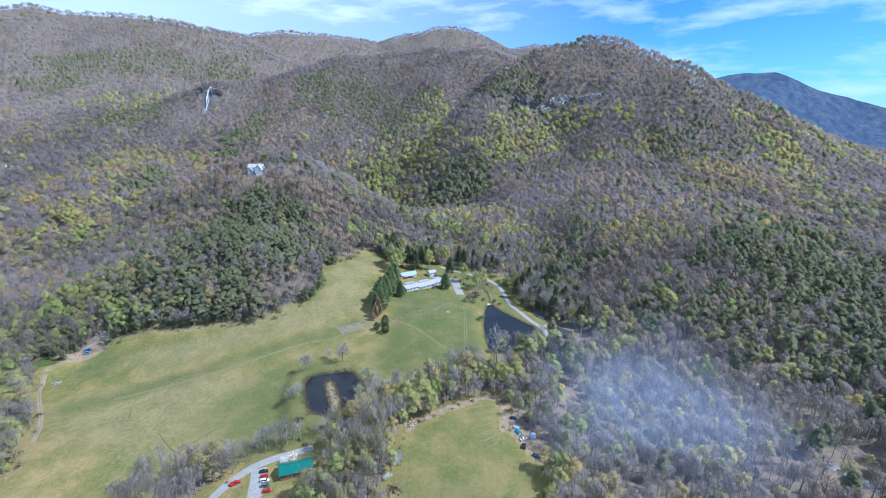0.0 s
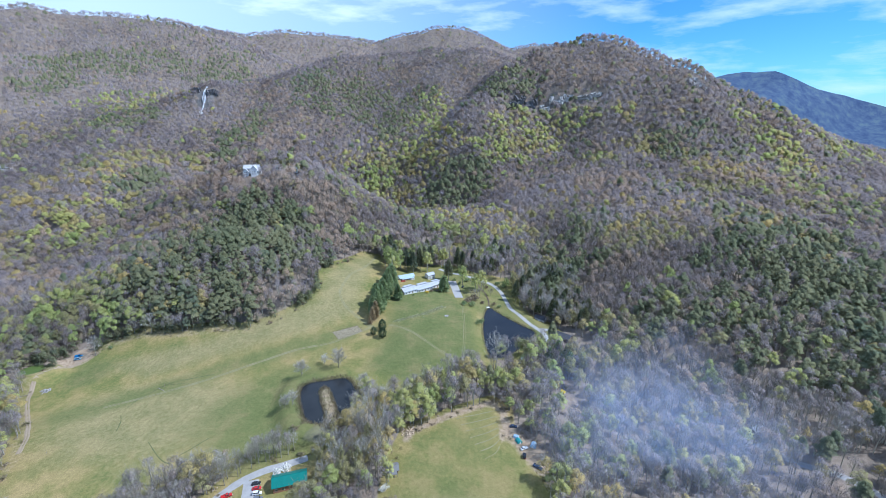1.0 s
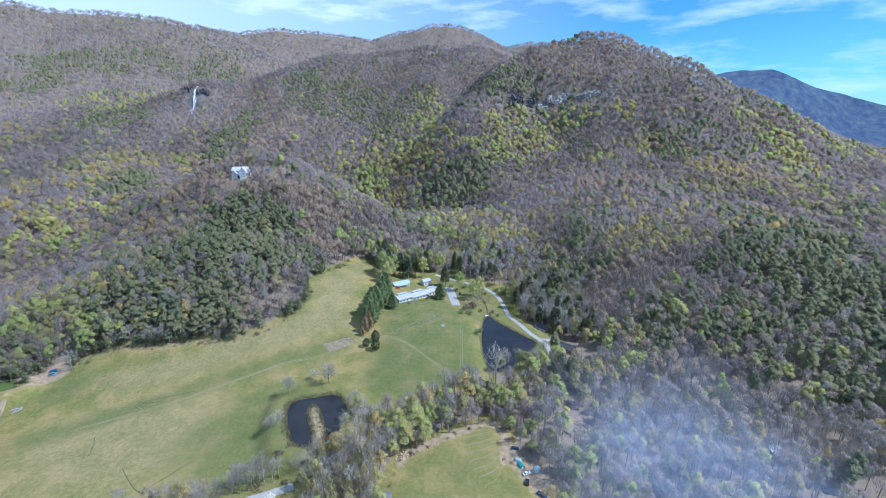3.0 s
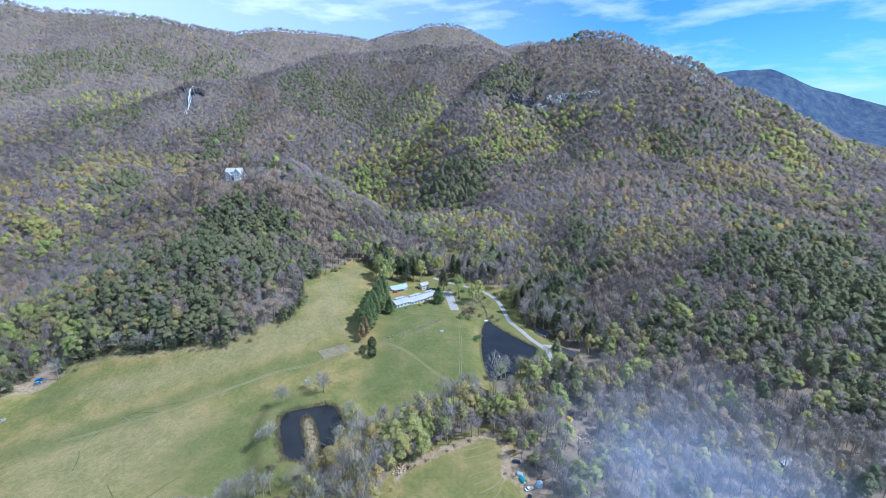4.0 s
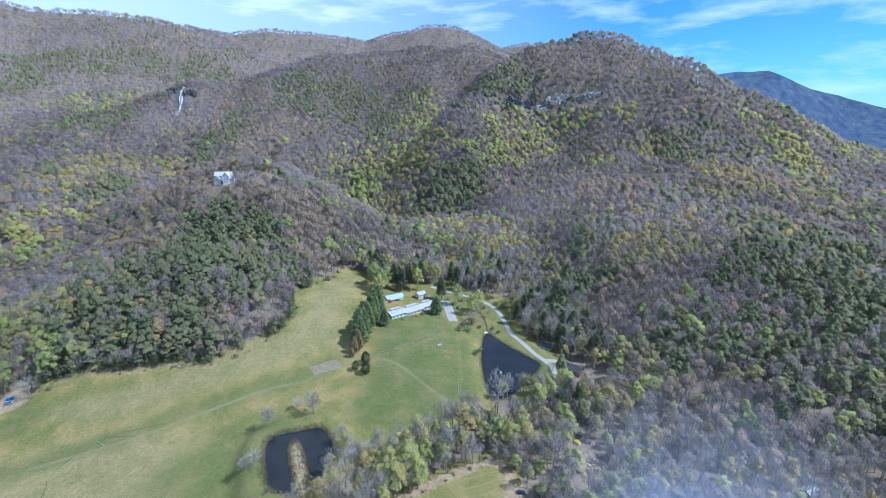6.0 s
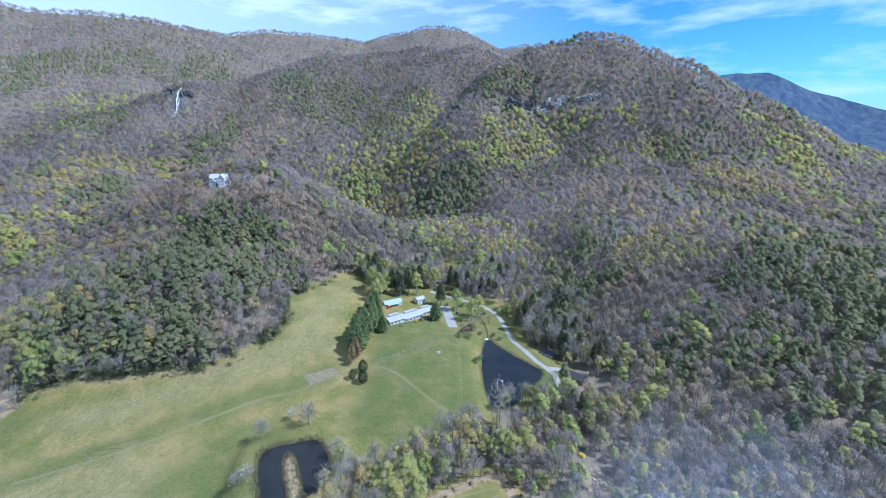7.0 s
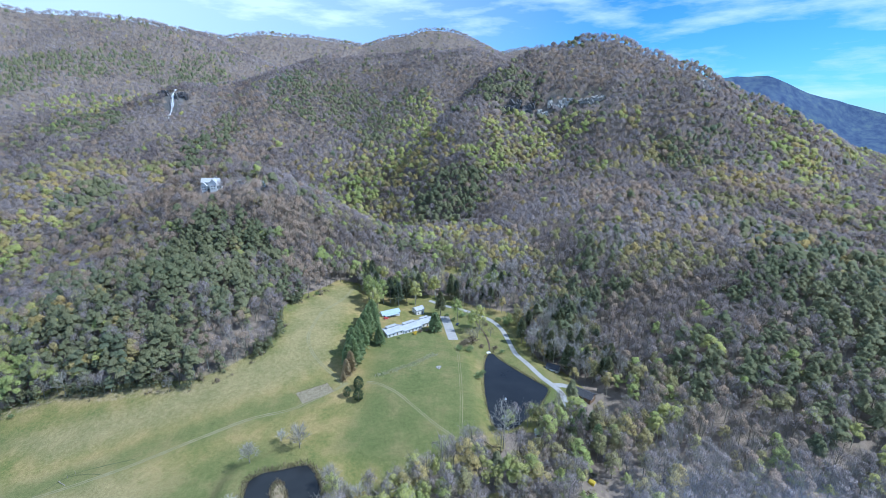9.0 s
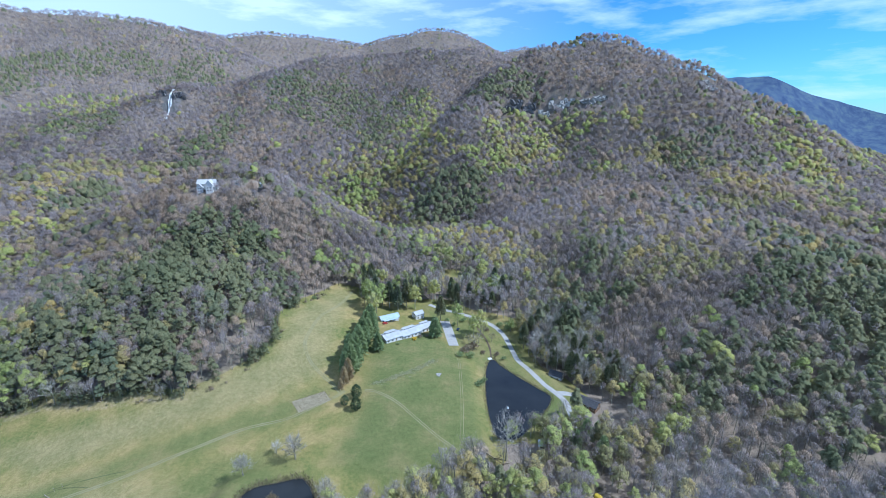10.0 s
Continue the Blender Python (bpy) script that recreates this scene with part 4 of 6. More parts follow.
for k, pts in enumerate([[(-212, 273), (-210, 283), (-205, 290), (-200, 296), (-190, 297), (-182, 296)],
        [(-201, 297), (-188, 301), (-168, 305)],
        [(-203, 249), (-207, 259), (-211, 265)],
        [(-152, 219), (-161, 224), (-176, 238)],
        [(-151, 225), (-147, 230), (-140, 239)]]):
    ribbon("rill_%d" % (k + 1), pts, 0.55, RILL, "thin wet rill winding through the meadow grass", "rill", lift=0.13, ragged=0.9)
ribbon("stream_1", [(38, 462), (40, 448), (44, 436), (46, 424), (46, 412), (45, 404)], 1.2, MURK_BROWN, "narrow reddish-brown ditch running into the pond", "stream", lift=0.14, ragged=0.5)
for k in range(7):
    ribbon("mown_line_%d" % (k + 1), [(10 + 2.5 * k, 249 - 5.2 * k), (24 + 1.2 * k, 253 - 5.2 * k), (36 - 0.3 * k, 257 - 5.0 * k)], 0.5, TRACK, "pale mown line across the lower field", "track", lift=0.12, ragged=0.7)


# ---- things: helpers ----
def box(bm, sx, sy, sz, at=(0, 0, 0), turn=0.0, bevel=0.0):
    """A box whose base centre is at 'at'."""
    r = bmesh.ops.create_cube(bm, size=1.0, matrix=pose(*at, 0, 0, turn) @ Matrix.Translation((0, 0, sz / 2)) @ Matrix.Diagonal((sx, sy, sz, 1)))
    if bevel:
        es = list({e for v in r["verts"] for e in v.link_edges})
        bmesh.ops.bevel(bm, geom=es, offset=bevel, segments=1, affect="EDGES")
    return bm


def rod(bm, a, b, ra, rb, sides=8):
    a, b = Vector(a), Vector(b)
    m = Matrix.Translation((a + b) / 2) @ (b - a).to_track_quat("Z", "Y").to_matrix().to_4x4()
    bmesh.ops.create_cone(bm, cap_ends=True, segments=sides, radius1=ra, radius2=rb, depth=(b - a).length, matrix=m)
    return bm


def prism(bm, outline, y0, y1):
    """An outline in x and z, drawn out from y0 to y1."""
    a = [bm.verts.new((x, y0, z)) for x, z in outline]
    b = [bm.verts.new((x, y1, z)) for x, z in outline]
    bm.faces.new(a)
    bm.faces.new(b[::-1])
    for i in range(len(a)):
        j = (i + 1) % len(a)
        bm.faces.new((a[j], a[i], b[i], b[j]))
    bmesh.ops.recalc_face_normals(bm, faces=bm.faces)
    return bm


def part(name, bm, mat, parent, label=""):
    me = bpy.data.meshes.new(name)
    bm.to_mesh(me)
    bm.free()
    me.materials.append(mat)
    ob = new(name, me)
    ob.parent = parent
    return tagged(ob, label)


def thing(name, x, y, turn, label, category, group="", sink=0.0, z=None):
    ob = new(name)
    ob.matrix_world = pose(x, y, (float(ground_z(x, y)) if z is None else z) - sink, 0, 0, turn)
    return tagged(ob, label, category, group)


def lowest(x, y, turn, lx, ly):
    """The lowest ground under a building's corners."""
    c, s = math.cos(radians(turn)), math.sin(radians(turn))
    return min(float(ground_z(x + c * u - s * v, y + s * u + c * v)) for u in (-lx / 2, 0, lx / 2) for v in (-ly / 2, 0, ly / 2))


# ---- buildings ----
def window(parent, x, y, z, w, h, flat, wall):
    """A framed pane on a wall; flat: 'x' where the wall faces along y."""
    fr = bmesh.new()
    t = 0.12
    if flat == "x":
        box(fr, w, t, h, (x, y, z))
    else:
        box(fr, t, w, h, (x, y, z))
    f = part("window_frame", fr, WHITE_WALL if wall is not WHITE_WALL else WOOD, parent)
    gl = bmesh.new()
    if flat == "x":
        box(gl, w - 0.24, t + 0.06, h - 0.24, (x, y, z + 0.12))
    else:
        box(gl, t + 0.06, w - 0.24, h - 0.24, (x, y, z + 0.12))
    part("pane", gl, GLASS, f, "dark window pane")


def gable_house(name, x, y, turn, L, W, h, rise, roof, wall, label, category="house", clerestory=False, group="", porch=False, chimney=False, rows=1, base=None):
    """A long house with its ridge along its own x axis."""
    z0 = lowest(x, y, turn, L, W) if base is None else base
    KEEP_CLEAR.append((x, y, 0.5 * math.hypot(L, W) + (3.0 if y > 550 else 2.5)))
    if y > 550:
        KEEP_CLEAR.append((x, y - 0.5 * W - 5, 6.5))
    top = thing(name, x, y, turn, label, category, group, z=z0 - 0.3)
    high = float(ground_z(x, y)) - z0 + 0.6
    H = h + max(0.3, high * 0.6)
    bm = bmesh.new()
    prism(bm, [(-W / 2, 0), (W / 2, 0), (W / 2, H), (0, H + rise - 0.1), (-W / 2, H)], -L / 2, L / 2)
    bmesh.ops.rotate(bm, verts=bm.verts, matrix=Matrix.Rotation(radians(90), 3, "Z"))
    part("wall", bm, wall, top)
    over = 0.7
    k = rise / (W / 2)
    for s in (-1, 1):
        bm = bmesh.new()
        e = W / 2 + over
        prism(bm, [(0.02 * s, H + rise), (s * e, H - k * over), (s * e, H - k * over + 0.18), (0.02 * s, H + rise + 0.18)], -L / 2 - over, L / 2 + over)
        bmesh.ops.rotate(bm, verts=bm.verts, matrix=Matrix.Rotation(radians(90), 3, "Z"))
        slope = part("roof", bm, roof, top)
        n = int(L / 2.4)
        if roof in (TIN, TIN_BLUE, GREEN_TIN):
            for i in range(n + 1):
                sx = -L / 2 - over + 0.1 + (L + 2 * over - 0.2) * i / n
                sm = bmesh.new()
                prism(sm, [(0.1 * s, H + rise + 0.17), (s * e, H - k * over + 0.18), (s * e, H - k * over + 0.26), (0.1 * s, H + rise + 0.25)], -0.05, 0.05)
                bmesh.ops.rotate(sm, verts=sm.verts, matrix=Matrix.Rotation(radians(90), 3, "Z"))
                bmesh.ops.translate(sm, verts=sm.verts, vec=(sx, 0, 0))
                part("seam", sm, roof, slope)
    bm = bmesh.new()
    box(bm, L + 1.5, 0.4, 0.14, (0, 0, H + rise + 0.12))
    part("ridge_cap", bm, roof, top)
    nwin = max(2, int(L / 3.2))
    for r in range(rows):
        zz = H - h + 0.9 + r * 2.6
        for i in range(nwin):
            wx = -L / 2 + (i + 0.5) * L / nwin
            if i == nwin // 2 and r == 0:
                bm = bmesh.new()
                box(bm, 1.1, 0.14, 2.1, (wx, -W / 2, zz - 0.8))
                d = part("door", bm, BROWN_WALL, top, "brown entrance door")
                bm = bmesh.new()
                box(bm, 0.08, 0.24, 0.16, (wx + 0.4, -W / 2, zz + 0.2))
                part("handle", bm, CHROME, d)
            else:
                window(top, wx, -W / 2, zz, 1.5, 1.25, "x", wall)
            window(top, wx, W / 2, zz, 1.4, 1.2, "x", wall)
        for sx in (-1, 1):
            window(top, sx * L / 2, -W * 0.18, zz, 1.3, 1.2, "y", wall)
            window(top, sx * L / 2, W * 0.2, zz, 1.3, 1.2, "y", wall)
    if clerestory:
        bm = bmesh.new()
        box(bm, L * 0.62, W * 0.24, 1.5, (L * 0.02, W * 0.16, H + rise * 0.55))
        c = part("clerestory", bm, WHITE_WALL, top, "white raised clerestory")
        bm = bmesh.new()
        box(bm, L * 0.66, W * 0.32, 0.16, (L * 0.02, W * 0.16, H + rise * 0.55 + 1.5))
        part("clerestory_roof", bm, roof, c)
        for i in range(5):
            bm = bmesh.new()
            box(bm, L * 0.09, 0.1, 0.7, (L * 0.02 + (i - 2) * L * 0.12, W * 0.04 - 0.03, H + rise * 0.55 + 0.75))
            part("pane", bm, GLASS, c, "dark clerestory pane")
    if porch:
        bm = bmesh.new()
        prism(bm, [(-W / 2 - 2.6, H - 0.75), (-W / 2 - 0.05, H - 0.3), (-W / 2 - 0.05, H - 0.16), (-W / 2 - 2.6, H - 0.61)], -L * 0.4, L * 0.4)
        bmesh.ops.rotate(bm, verts=bm.verts, matrix=Matrix.Rotation(radians(90), 3, "Z"))
        # the outline's x turned to y: the porch lies on the front side
        p = part("porch_roof", bm, roof, top)
        for i in range(4):
            bm = bmesh.new()
            box(bm, 0.16, 0.16, H - 0.7, (-L * 0.38 + i * L * 0.253, -W / 2 - 2.4, 0))
            part("porch_post", bm, WOOD, p)
    if chimney:
        bm = bmesh.new()
        box(bm, 0.9, 0.9, rise + 2.2, (L * 0.28, W * 0.12, H))
        part("chimney", bm, STONE, top, "grey stone chimney")
    return top


gable_house("lodge_wing", -32, 423, 36, 14.5, 11, 3.2, 1.8, TIN, WHITE_WALL, "long white lodge wing with a pale metal roof and clerestory", "house", True, "lodge wings")
gable_house("lodge_wing", -18.5, 432.5, 36, 17.0, 11, 3.4, 1.9, TIN, WHITE_WALL, "white lodge hall with a pale metal roof beside the gravel strip", "house", True, "lodge wings")
gable_house("lodge_wing", -6.0, 444.5, 36, 12, 9, 3.6, 1.8, TIN, WHITE_WALL, "short white lodge wing with a metal roof behind the hall", "house", True, "lodge wings")
gable_house("annex", -36.5, 455.5, 28, 16, 7.5, 3.2, 1.7, TIN_BLUE, WHITE_WALL, "low white annex with a pale blue metal roof and red awning", "house", porch=True)
gable_house("cottage", -12, 466, 36, 8, 7, 4.6, 1.6, TIN, WHITE_WALL, "small two-storey white cottage with a metal roof", "house", rows=2)
gable_house("barn", -79.5, 203.5, 17, 16.5, 8.5, 3.6, 2.2, GREEN_TIN, BRICK_WALL, "brown barn with a bright green metal roof beside the drive", "barn")
gable_house("garden_hut", -26, 210.5, 12, 5.6, 5.0, 2.5, 1.3, SHINGLE, BROWN_WALL, "small brown hut with grey shingles at the field's edge", "hut", porch=True)
gable_house("hill_house", -237, 588, 8, 18, 9, 6.4, 3.4, PALE_SHINGLE, WHITE_WALL, "large white hillside house with pale grey gables among trees", "house", rows=2, chimney=True)
gable_house("hill_house_wing", -232, 583, 98, 10, 7, 7.6, 4.2, PALE_SHINGLE, WHITE_WALL, "tall white gabled front wing of the hillside house", "house", rows=2)
gable_house("hill_house_wing", -242.5, 583.5, 98, 8, 6, 5.4, 3.4, PALE_SHINGLE, WHITE_WALL, "lower white gabled wing of the hillside house", "house", rows=2)
gable_house("hill_house_porch", -226.5, 583, 8, 6, 6, 4.0, 2.2, PALE_SHINGLE, WHITE_WALL, "white corner annex of the hillside house", "house")
gable_house("hill_cottage", -188, 598, 15, 9, 7, 3.6, 2.2, TIN, WHITE_WALL, "small white cottage on the wooded hillside", "house")
gable_house("hill_cottage", -206, 592, 5, 6, 5, 3.0, 1.8, SHINGLE, WHITE_WALL, "small white shed with grey shingles beside the hillside house", "house")
gable_house("ridge_house", -774, 832, 20, 16, 10, 6.0, 2.8, TIN, WHITE_WALL, "white house with a metal roof high in the woods", "house", rows=2)
gable_house("ridge_cottage", -722, 780, 5, 9, 7, 4.0, 2.2, SHINGLE, WHITE_WALL, "white cottage with grey shingles high in the woods", "house")
KEEP_CLEAR += [(-90, 242, 9), (-80, 234, 10), (-68, 234, 9), (-60, 244, 7), (-237, 573, 9), (-227, 573, 8), (-246, 575, 7), (-187, 586, 8), (212, 218, 6), (222, 211, 7), (230, 203, 8), (236, 194, 8), (238, 224, 9), (250, 219, 9), (48, 302, 12), (38, 310, 8), (96, 340, 7), (86, 378, 6), (97, 372, 5), (100, 348, 8), (107, 341, 7), (112, 350, 6), (113, 334, 9), (120, 344, 8), (104, 330, 7), (82, 372, 4)]
gable_house("pond_cottage", 90, 384, -35, 8.5, 6.5, 3.6, 1.8, DARK_SHINGLE, WHITE_WALL, "small white cottage with a dark roof beside the pond drive", "house")
gable_house("pond_house", 101, 353, -42, 17, 8, 3.0, 1.8, DARK_SHINGLE, BROWN_WALL, "long brown house with a dark roof under the trees", "house")
gable_house("wood_cabin", 197, 246, 25, 8, 6, 2.8, 1.8, TIN, BROWN_WALL, "brown cabin with a pale metal roof among the trees", "hut")
gable_house("creek_shed", 62, 309, 80, 4.6, 3.2, 2.3, 0.9, TIN, WHITE_WALL, "little white shed below the pond dam", "hut")
gable_house("ridge_hut", 87, 2204, 0, 15, 12, 4.5, 2.4, TIN, WHITE_WALL, "lone pale house high on the wooded ridge", "house")

# awning and red car stand before the annex; the awning is part of the house, the car a thing of its own


# ---- cars ----
def car(x, y, turn, paint, label, kind="sedan", group="parked cars", name="car"):
    top = thing(name, x, y, turn, label, "pickup truck" if kind == "pickup" else "car", group)
    KEEP_CLEAR.append((x, y, 4.5))
    L, W = (5.4, 1.95) if kind == "pickup" else (4.6, 1.82)
    bm = bmesh.new()
    prism(bm, [(-L / 2, 0.35), (-L / 2 + 0.1, 0.25), (L / 2 - 0.1, 0.25), (L / 2, 0.4), (L / 2 - 0.02, 0.72), (L / 2 - 0.25, 0.82), (L * 0.17, 0.98), (-L / 2 + 0.15, 1.0), (-L / 2, 0.9)], -W / 2, W / 2)
    bmesh.ops.bevel(bm, geom=list(bm.edges), offset=0.06, segments=1, affect="EDGES")
    body = part("body", bm, paint, top)
    c0, c1, c2, c3 = {"pickup": (-0.3, -0.15, 0.75, 1.35), "suv": (-2.15, -1.95, 0.55, 1.15), "sedan": (-1.75, -1.05, 0.45, 1.15)}[kind]
    roof_z = 1.75 if kind != "sedan" else 1.45
    bm = bmesh.new()
    prism(bm, [(c0, 0.97), (c1, roof_z - 0.06), (c2, roof_z - 0.06), (c3, 0.97)], -W / 2 + 0.12, W / 2 - 0.12)
    part("windows", bm, GLASS, body, "dark car windows")
    bm = bmesh.new()
    box(bm, c2 - c1 + 0.16, W - 0.26, 0.09, ((c1 + c2) / 2, 0, roof_z - 0.06), 0, 0.03)
    part("roof", bm, paint, body)
    if kind == "pickup":
        for s in (-1, 1):
            bm = bmesh.new()
            box(bm, 2.2, 0.12, 0.36, (-1.55, s * (W / 2 - 0.1), 0.98))
            part("bed_side", bm, paint, body)
        bm = bmesh.new()
        box(bm, 0.1, W - 0.1, 0.36, (-L / 2 + 0.1, 0, 0.98))
        part("tailgate", bm, paint, body)
    for s in (-1, 1):
        for wx in (-L * 0.31, L * 0.31):
            bm = bmesh.new()
            rod(bm, (wx, s * (W / 2 - 0.12), 0.33), (wx, s * (W / 2 + 0.06), 0.33), 0.34, 0.34, 12)
            t = part("wheel", bm, RUBBER, top, "black rubber tyre")
            bm = bmesh.new()
            rod(bm, (wx, s * (W / 2 + 0.05), 0.33), (wx, s * (W / 2 + 0.09), 0.33), 0.2, 0.18, 8)
            part("rim", bm, CHROME, t, "silver wheel rim")
        bm = bmesh.new()
        box(bm, 0.08, 0.34, 0.16, (L / 2 - 0.02, s * W * 0.34, 0.6))
        part("headlight", bm, LAMP_GLASS, top)
        bm = bmesh.new()
        box(bm, 0.08, 0.3, 0.18, (-L / 2, s * W * 0.36, 0.65))
        part("tail_light", bm, CAR_RED, top, "red tail light")
    return top


car(-97.5, 203.5, 12, CAR_BLACK, "black car parked on gravel below the barn")
car(-96.0, 200.3, 12, CAR_RED, "red car parked on gravel below the barn")
car(-94.6, 197.2, 12, CAR_WHITE, "white car parked on gravel below the barn", "suv")
car(-93.0, 193.9, 12, CAR_GREY, "dark grey car parked on gravel below the barn", "suv")
car(-91.2, 190.6, 12, CAR_RED, "dark red car parked on gravel below the barn")
car(-110, 196, 32, CAR_RED, "red pickup truck beside the gravel drive", "pickup", name="pickup_truck")
car(-294.5, 337.6, 20, car_paint("pale blue car paint", (0.22, 0.42, 0.58)), "pale blue van parked beside a blue pickup", "suv", name="van")
car(-296, 341, 20, CAR_BLUE, "bright blue pickup truck at the meadow's edge", "pickup", name="pickup_truck")
car(-38.5, 446.0, 28, CAR_RED, "red car parked before the annex", "suv")
car(44.5, 243, -5, CAR_DARK, "dark car parked under the field's edge trees")
car(48.2, 225.5, 25, CAR_WHITE, "white car parked at the field's edge")
car(47.4, 219.8, 80, CAR_BLACK, "black car parked at the field's edge", "suv")
car(53.4, 211.8, -40, CAR_DARK, "dark blue pickup truck beside the sandy heap", "pickup", name="pickup_truck")
car(22.5, 447, 70, CAR_DARK, "dark car standing on the lawn beside the drive")


def tent(x, y, turn, mat, label, w=3.2):
    top = thing("tent", x, y, turn, label, "tent", "tents at the field's edge")
    KEEP_CLEAR.append((x, y, 4.0))
    bm = bmesh.new()
    prism(bm, [(-w / 2, 0), (w / 2, 0), (w * 0.38, 1.3), (0, 2.1), (-w * 0.38, 1.3)], -w * 0.55, w * 0.55)
    bmesh.ops.bevel(bm, geom=list(bm.edges), offset=0.12, segments=2, affect="EDGES")
    body = part("canopy", bm, mat, top)
    bm = bmesh.new()
    prism(bm, [(-0.6, 0.05), (0.6, 0.05), (0, 1.7)], -w * 0.55 - 0.03, -w * 0.55 + 0.02)
    part("flap", bm, WHITE_WALL, body, "pale tent door flap")


tent(46, 231, 20, TARP_GREEN, "teal camping tent on grass beside parked cars")
tent(45, 234.5, 60, TARP_BLUE, "small pale blue tent on grass beside a teal tent", 2.6)
tent(54, 228, -25, TARP_BLUE, "pale blue tent under bare trees", 3.6)

TARP_YELLOW = plain("yellow tent cloth", (0.62, 0.45, 0.04), (0.75, 0.58, 0.08), 1.0, 0.8)
tent(84, 279, 40, TARP_YELLOW, "small bright yellow tent under bare trees", 3.0)

# ---- by the water ----
fountain = thing("fountain", 48.5, 345, 0, "white spray of a small floating fountain", "fountain", z=-7.25)
bm = bmesh.new()
rod(bm, (0, 0, 0), (0, 0, 0.3), 0.5, 0.45, 14)
part("float", bm, WOOD, fountain, "grey float ring")
bm = bmesh.new()
for i in range(18):
    an = i * 2 * math.pi / 18
    rod(bm, (0, 0, 0.3), (0.25 * math.cos(an), 0.25 * math.sin(an), 1.3), 0.03, 0.07, 5)
    rod(bm, (0.25 * math.cos(an), 0.25 * math.sin(an), 1.3), (0.6 * math.cos(an), 0.6 * math.sin(an), 0.2), 0.07, 0.12, 5)
part("spray", bm, FOAM, fountain, "white falling spray")

dock = thing("dock", 44.5, 405, 15, "small white dock at the head of the pond", "dock", z=-7.0)
for i in range(6):
    bm = bmesh.new()
    box(bm, 0.46, 2.2, 0.1, (-1.25 + i * 0.5, 0, 0.5))
    part("plank", bm, WHITE_WALL, dock)
for sx in (-1.3, 1.3):
    for sy in (-1, 1):
        bm = bmesh.new()
        rod(bm, (sx, sy, -1.2), (sx, sy, 0.95), 0.1, 0.1, 8)
        part("post", bm, WOOD, dock)
bm = bmesh.new()
box(bm, 2.6, 0.1, 0.1, (0, 1.0, 0.9))
part("rail", bm, WHITE_WALL, dock)


def heap(name, x, y, r, n, mat, label, category, seed, flat=0.6, size=0.5, kind="stuff"):
    """A heap of rough stones or clods, joined into one mesh."""
    rng = np.random.default_rng(seed)
    pieces = []
    for i in range(n):
        a, d = rng.random() * 6.28, r * math.sqrt(rng.random())
        px, py = x + d * math.cos(a), y + d * math.sin(a)
        s = size * (0.4 + rng.random())
        bmq = bmesh.new()
        bmesh.ops.create_icosphere(bmq, subdivisions=1, radius=s)
        v = np.array([q.co for q in bmq.verts]) * (1 + 0.45 * (rng.random((len(bmq.verts), 1)) - 0.5)) * np.array([1, 1, flat])
        f = np.array([[q.index for q in t.verts] for t in bmq.faces])
        bmq.free()
        h = float(ground_z(px, py)) + 0.1 + (1 - d / r) * r * 0.12
        pieces.append((v + np.array([px, py, h]), f))
    v, f = join(pieces)
    return tagged(new(name, mesh_of(name, v, f, mat)), label, category, kind=kind)


heap("sand_heap", 60, 213, 6.5, 300, SAND, "heap of pale sandy soil beside parked cars", "soil heap", 3, 0.4, 0.5)
heap("rubble", -292, 301, 3.5, 60, STONE, "heap of grey rubble at the meadow's edge", "rubble", 4)
heap("rubble", -20, 239, 4.0, 60, SAND, "broken logs and stones at the field's corner", "rubble", 5)
heap("lawn_stones", 5, 375, 2.2, 22, STONE, "few pale stones lying on the lawn", "stones", 6, 0.5, 0.6)
heap("rubble", 90, 262, 6, 60, SAND, "pale debris in the camp clearing", "rubble", 7, 0.4, 0.7)
heap("dam_stones", 24, 303, 5, 70, SAND, "pale stones and sand below the fallen tree", "rubble", 8, 0.4, 0.6)
heap("rubble", -15, 372, 0.1, 1, STONE, "lone stone on the lawn", "stones", 9, 0.5, 0.4)

# the garden plot: a frame of bare, tilled earth with dry stalks
plot = thing("garden_plot", -77, 350, 0, "rectangular plot of dry brown stubble in the meadow", "garden plot", z=0)
corner = [(-89.5, 350.5), (-70.5, 359.0), (-64.5, 351.0), (-82.5, 341.0)]
nu, nv = 14, 9
pv = []
for j in range(nv):
    for i in range(nu):
        u, w = i / (nu - 1), j / (nv - 1)
        a = np.array(corner[0]) * (1 - u) + np.array(corner[1]) * u
        b = np.array(corner[3]) * (1 - u) + np.array(corner[2]) * u
        q = a * (1 - w) + b * w
        pv.append((q[0] + 77, q[1] - 350, float(ground_z(q[0], q[1])) + (0.2 if 0 < i < nu - 1 and 0 < j < nv - 1 else 0.02) + 0.12 * (i % 2)))
pf = [(j * nu + i, (j + 1) * nu + i, (j + 1) * nu + i + 1, j * nu + i + 1) for j in range(nv - 1) for i in range(nu - 1)]
soil = new("soil", mesh_of("soil", np.array(pv), np.array(pf), plain("tilled stubble", (0.20, 0.17, 0.105), (0.33, 0.28, 0.185), 0.5, 0.95, bumpy=0.2)))
soil.parent = plot
rng = np.random.default_rng(21)
pick = np.array(pv)[rng.integers(0, len(pv), 900)] + np.c_[rng.normal(size=(900, 2)) * 0.8, np.zeros(900)]
sv, sf = slivers(pick, np.array([0, 0, 1.0]) + rng.normal(size=(900, 3)) * 0.5, 0.3 + 0.4 * rng.random(900), np.full(900, 0.2), rng)
stalks = new("stalks", mesh_of("stalks", sv, sf, BRUSH, np.repeat(rng.random(900), 3)))
stalks.parent = plot

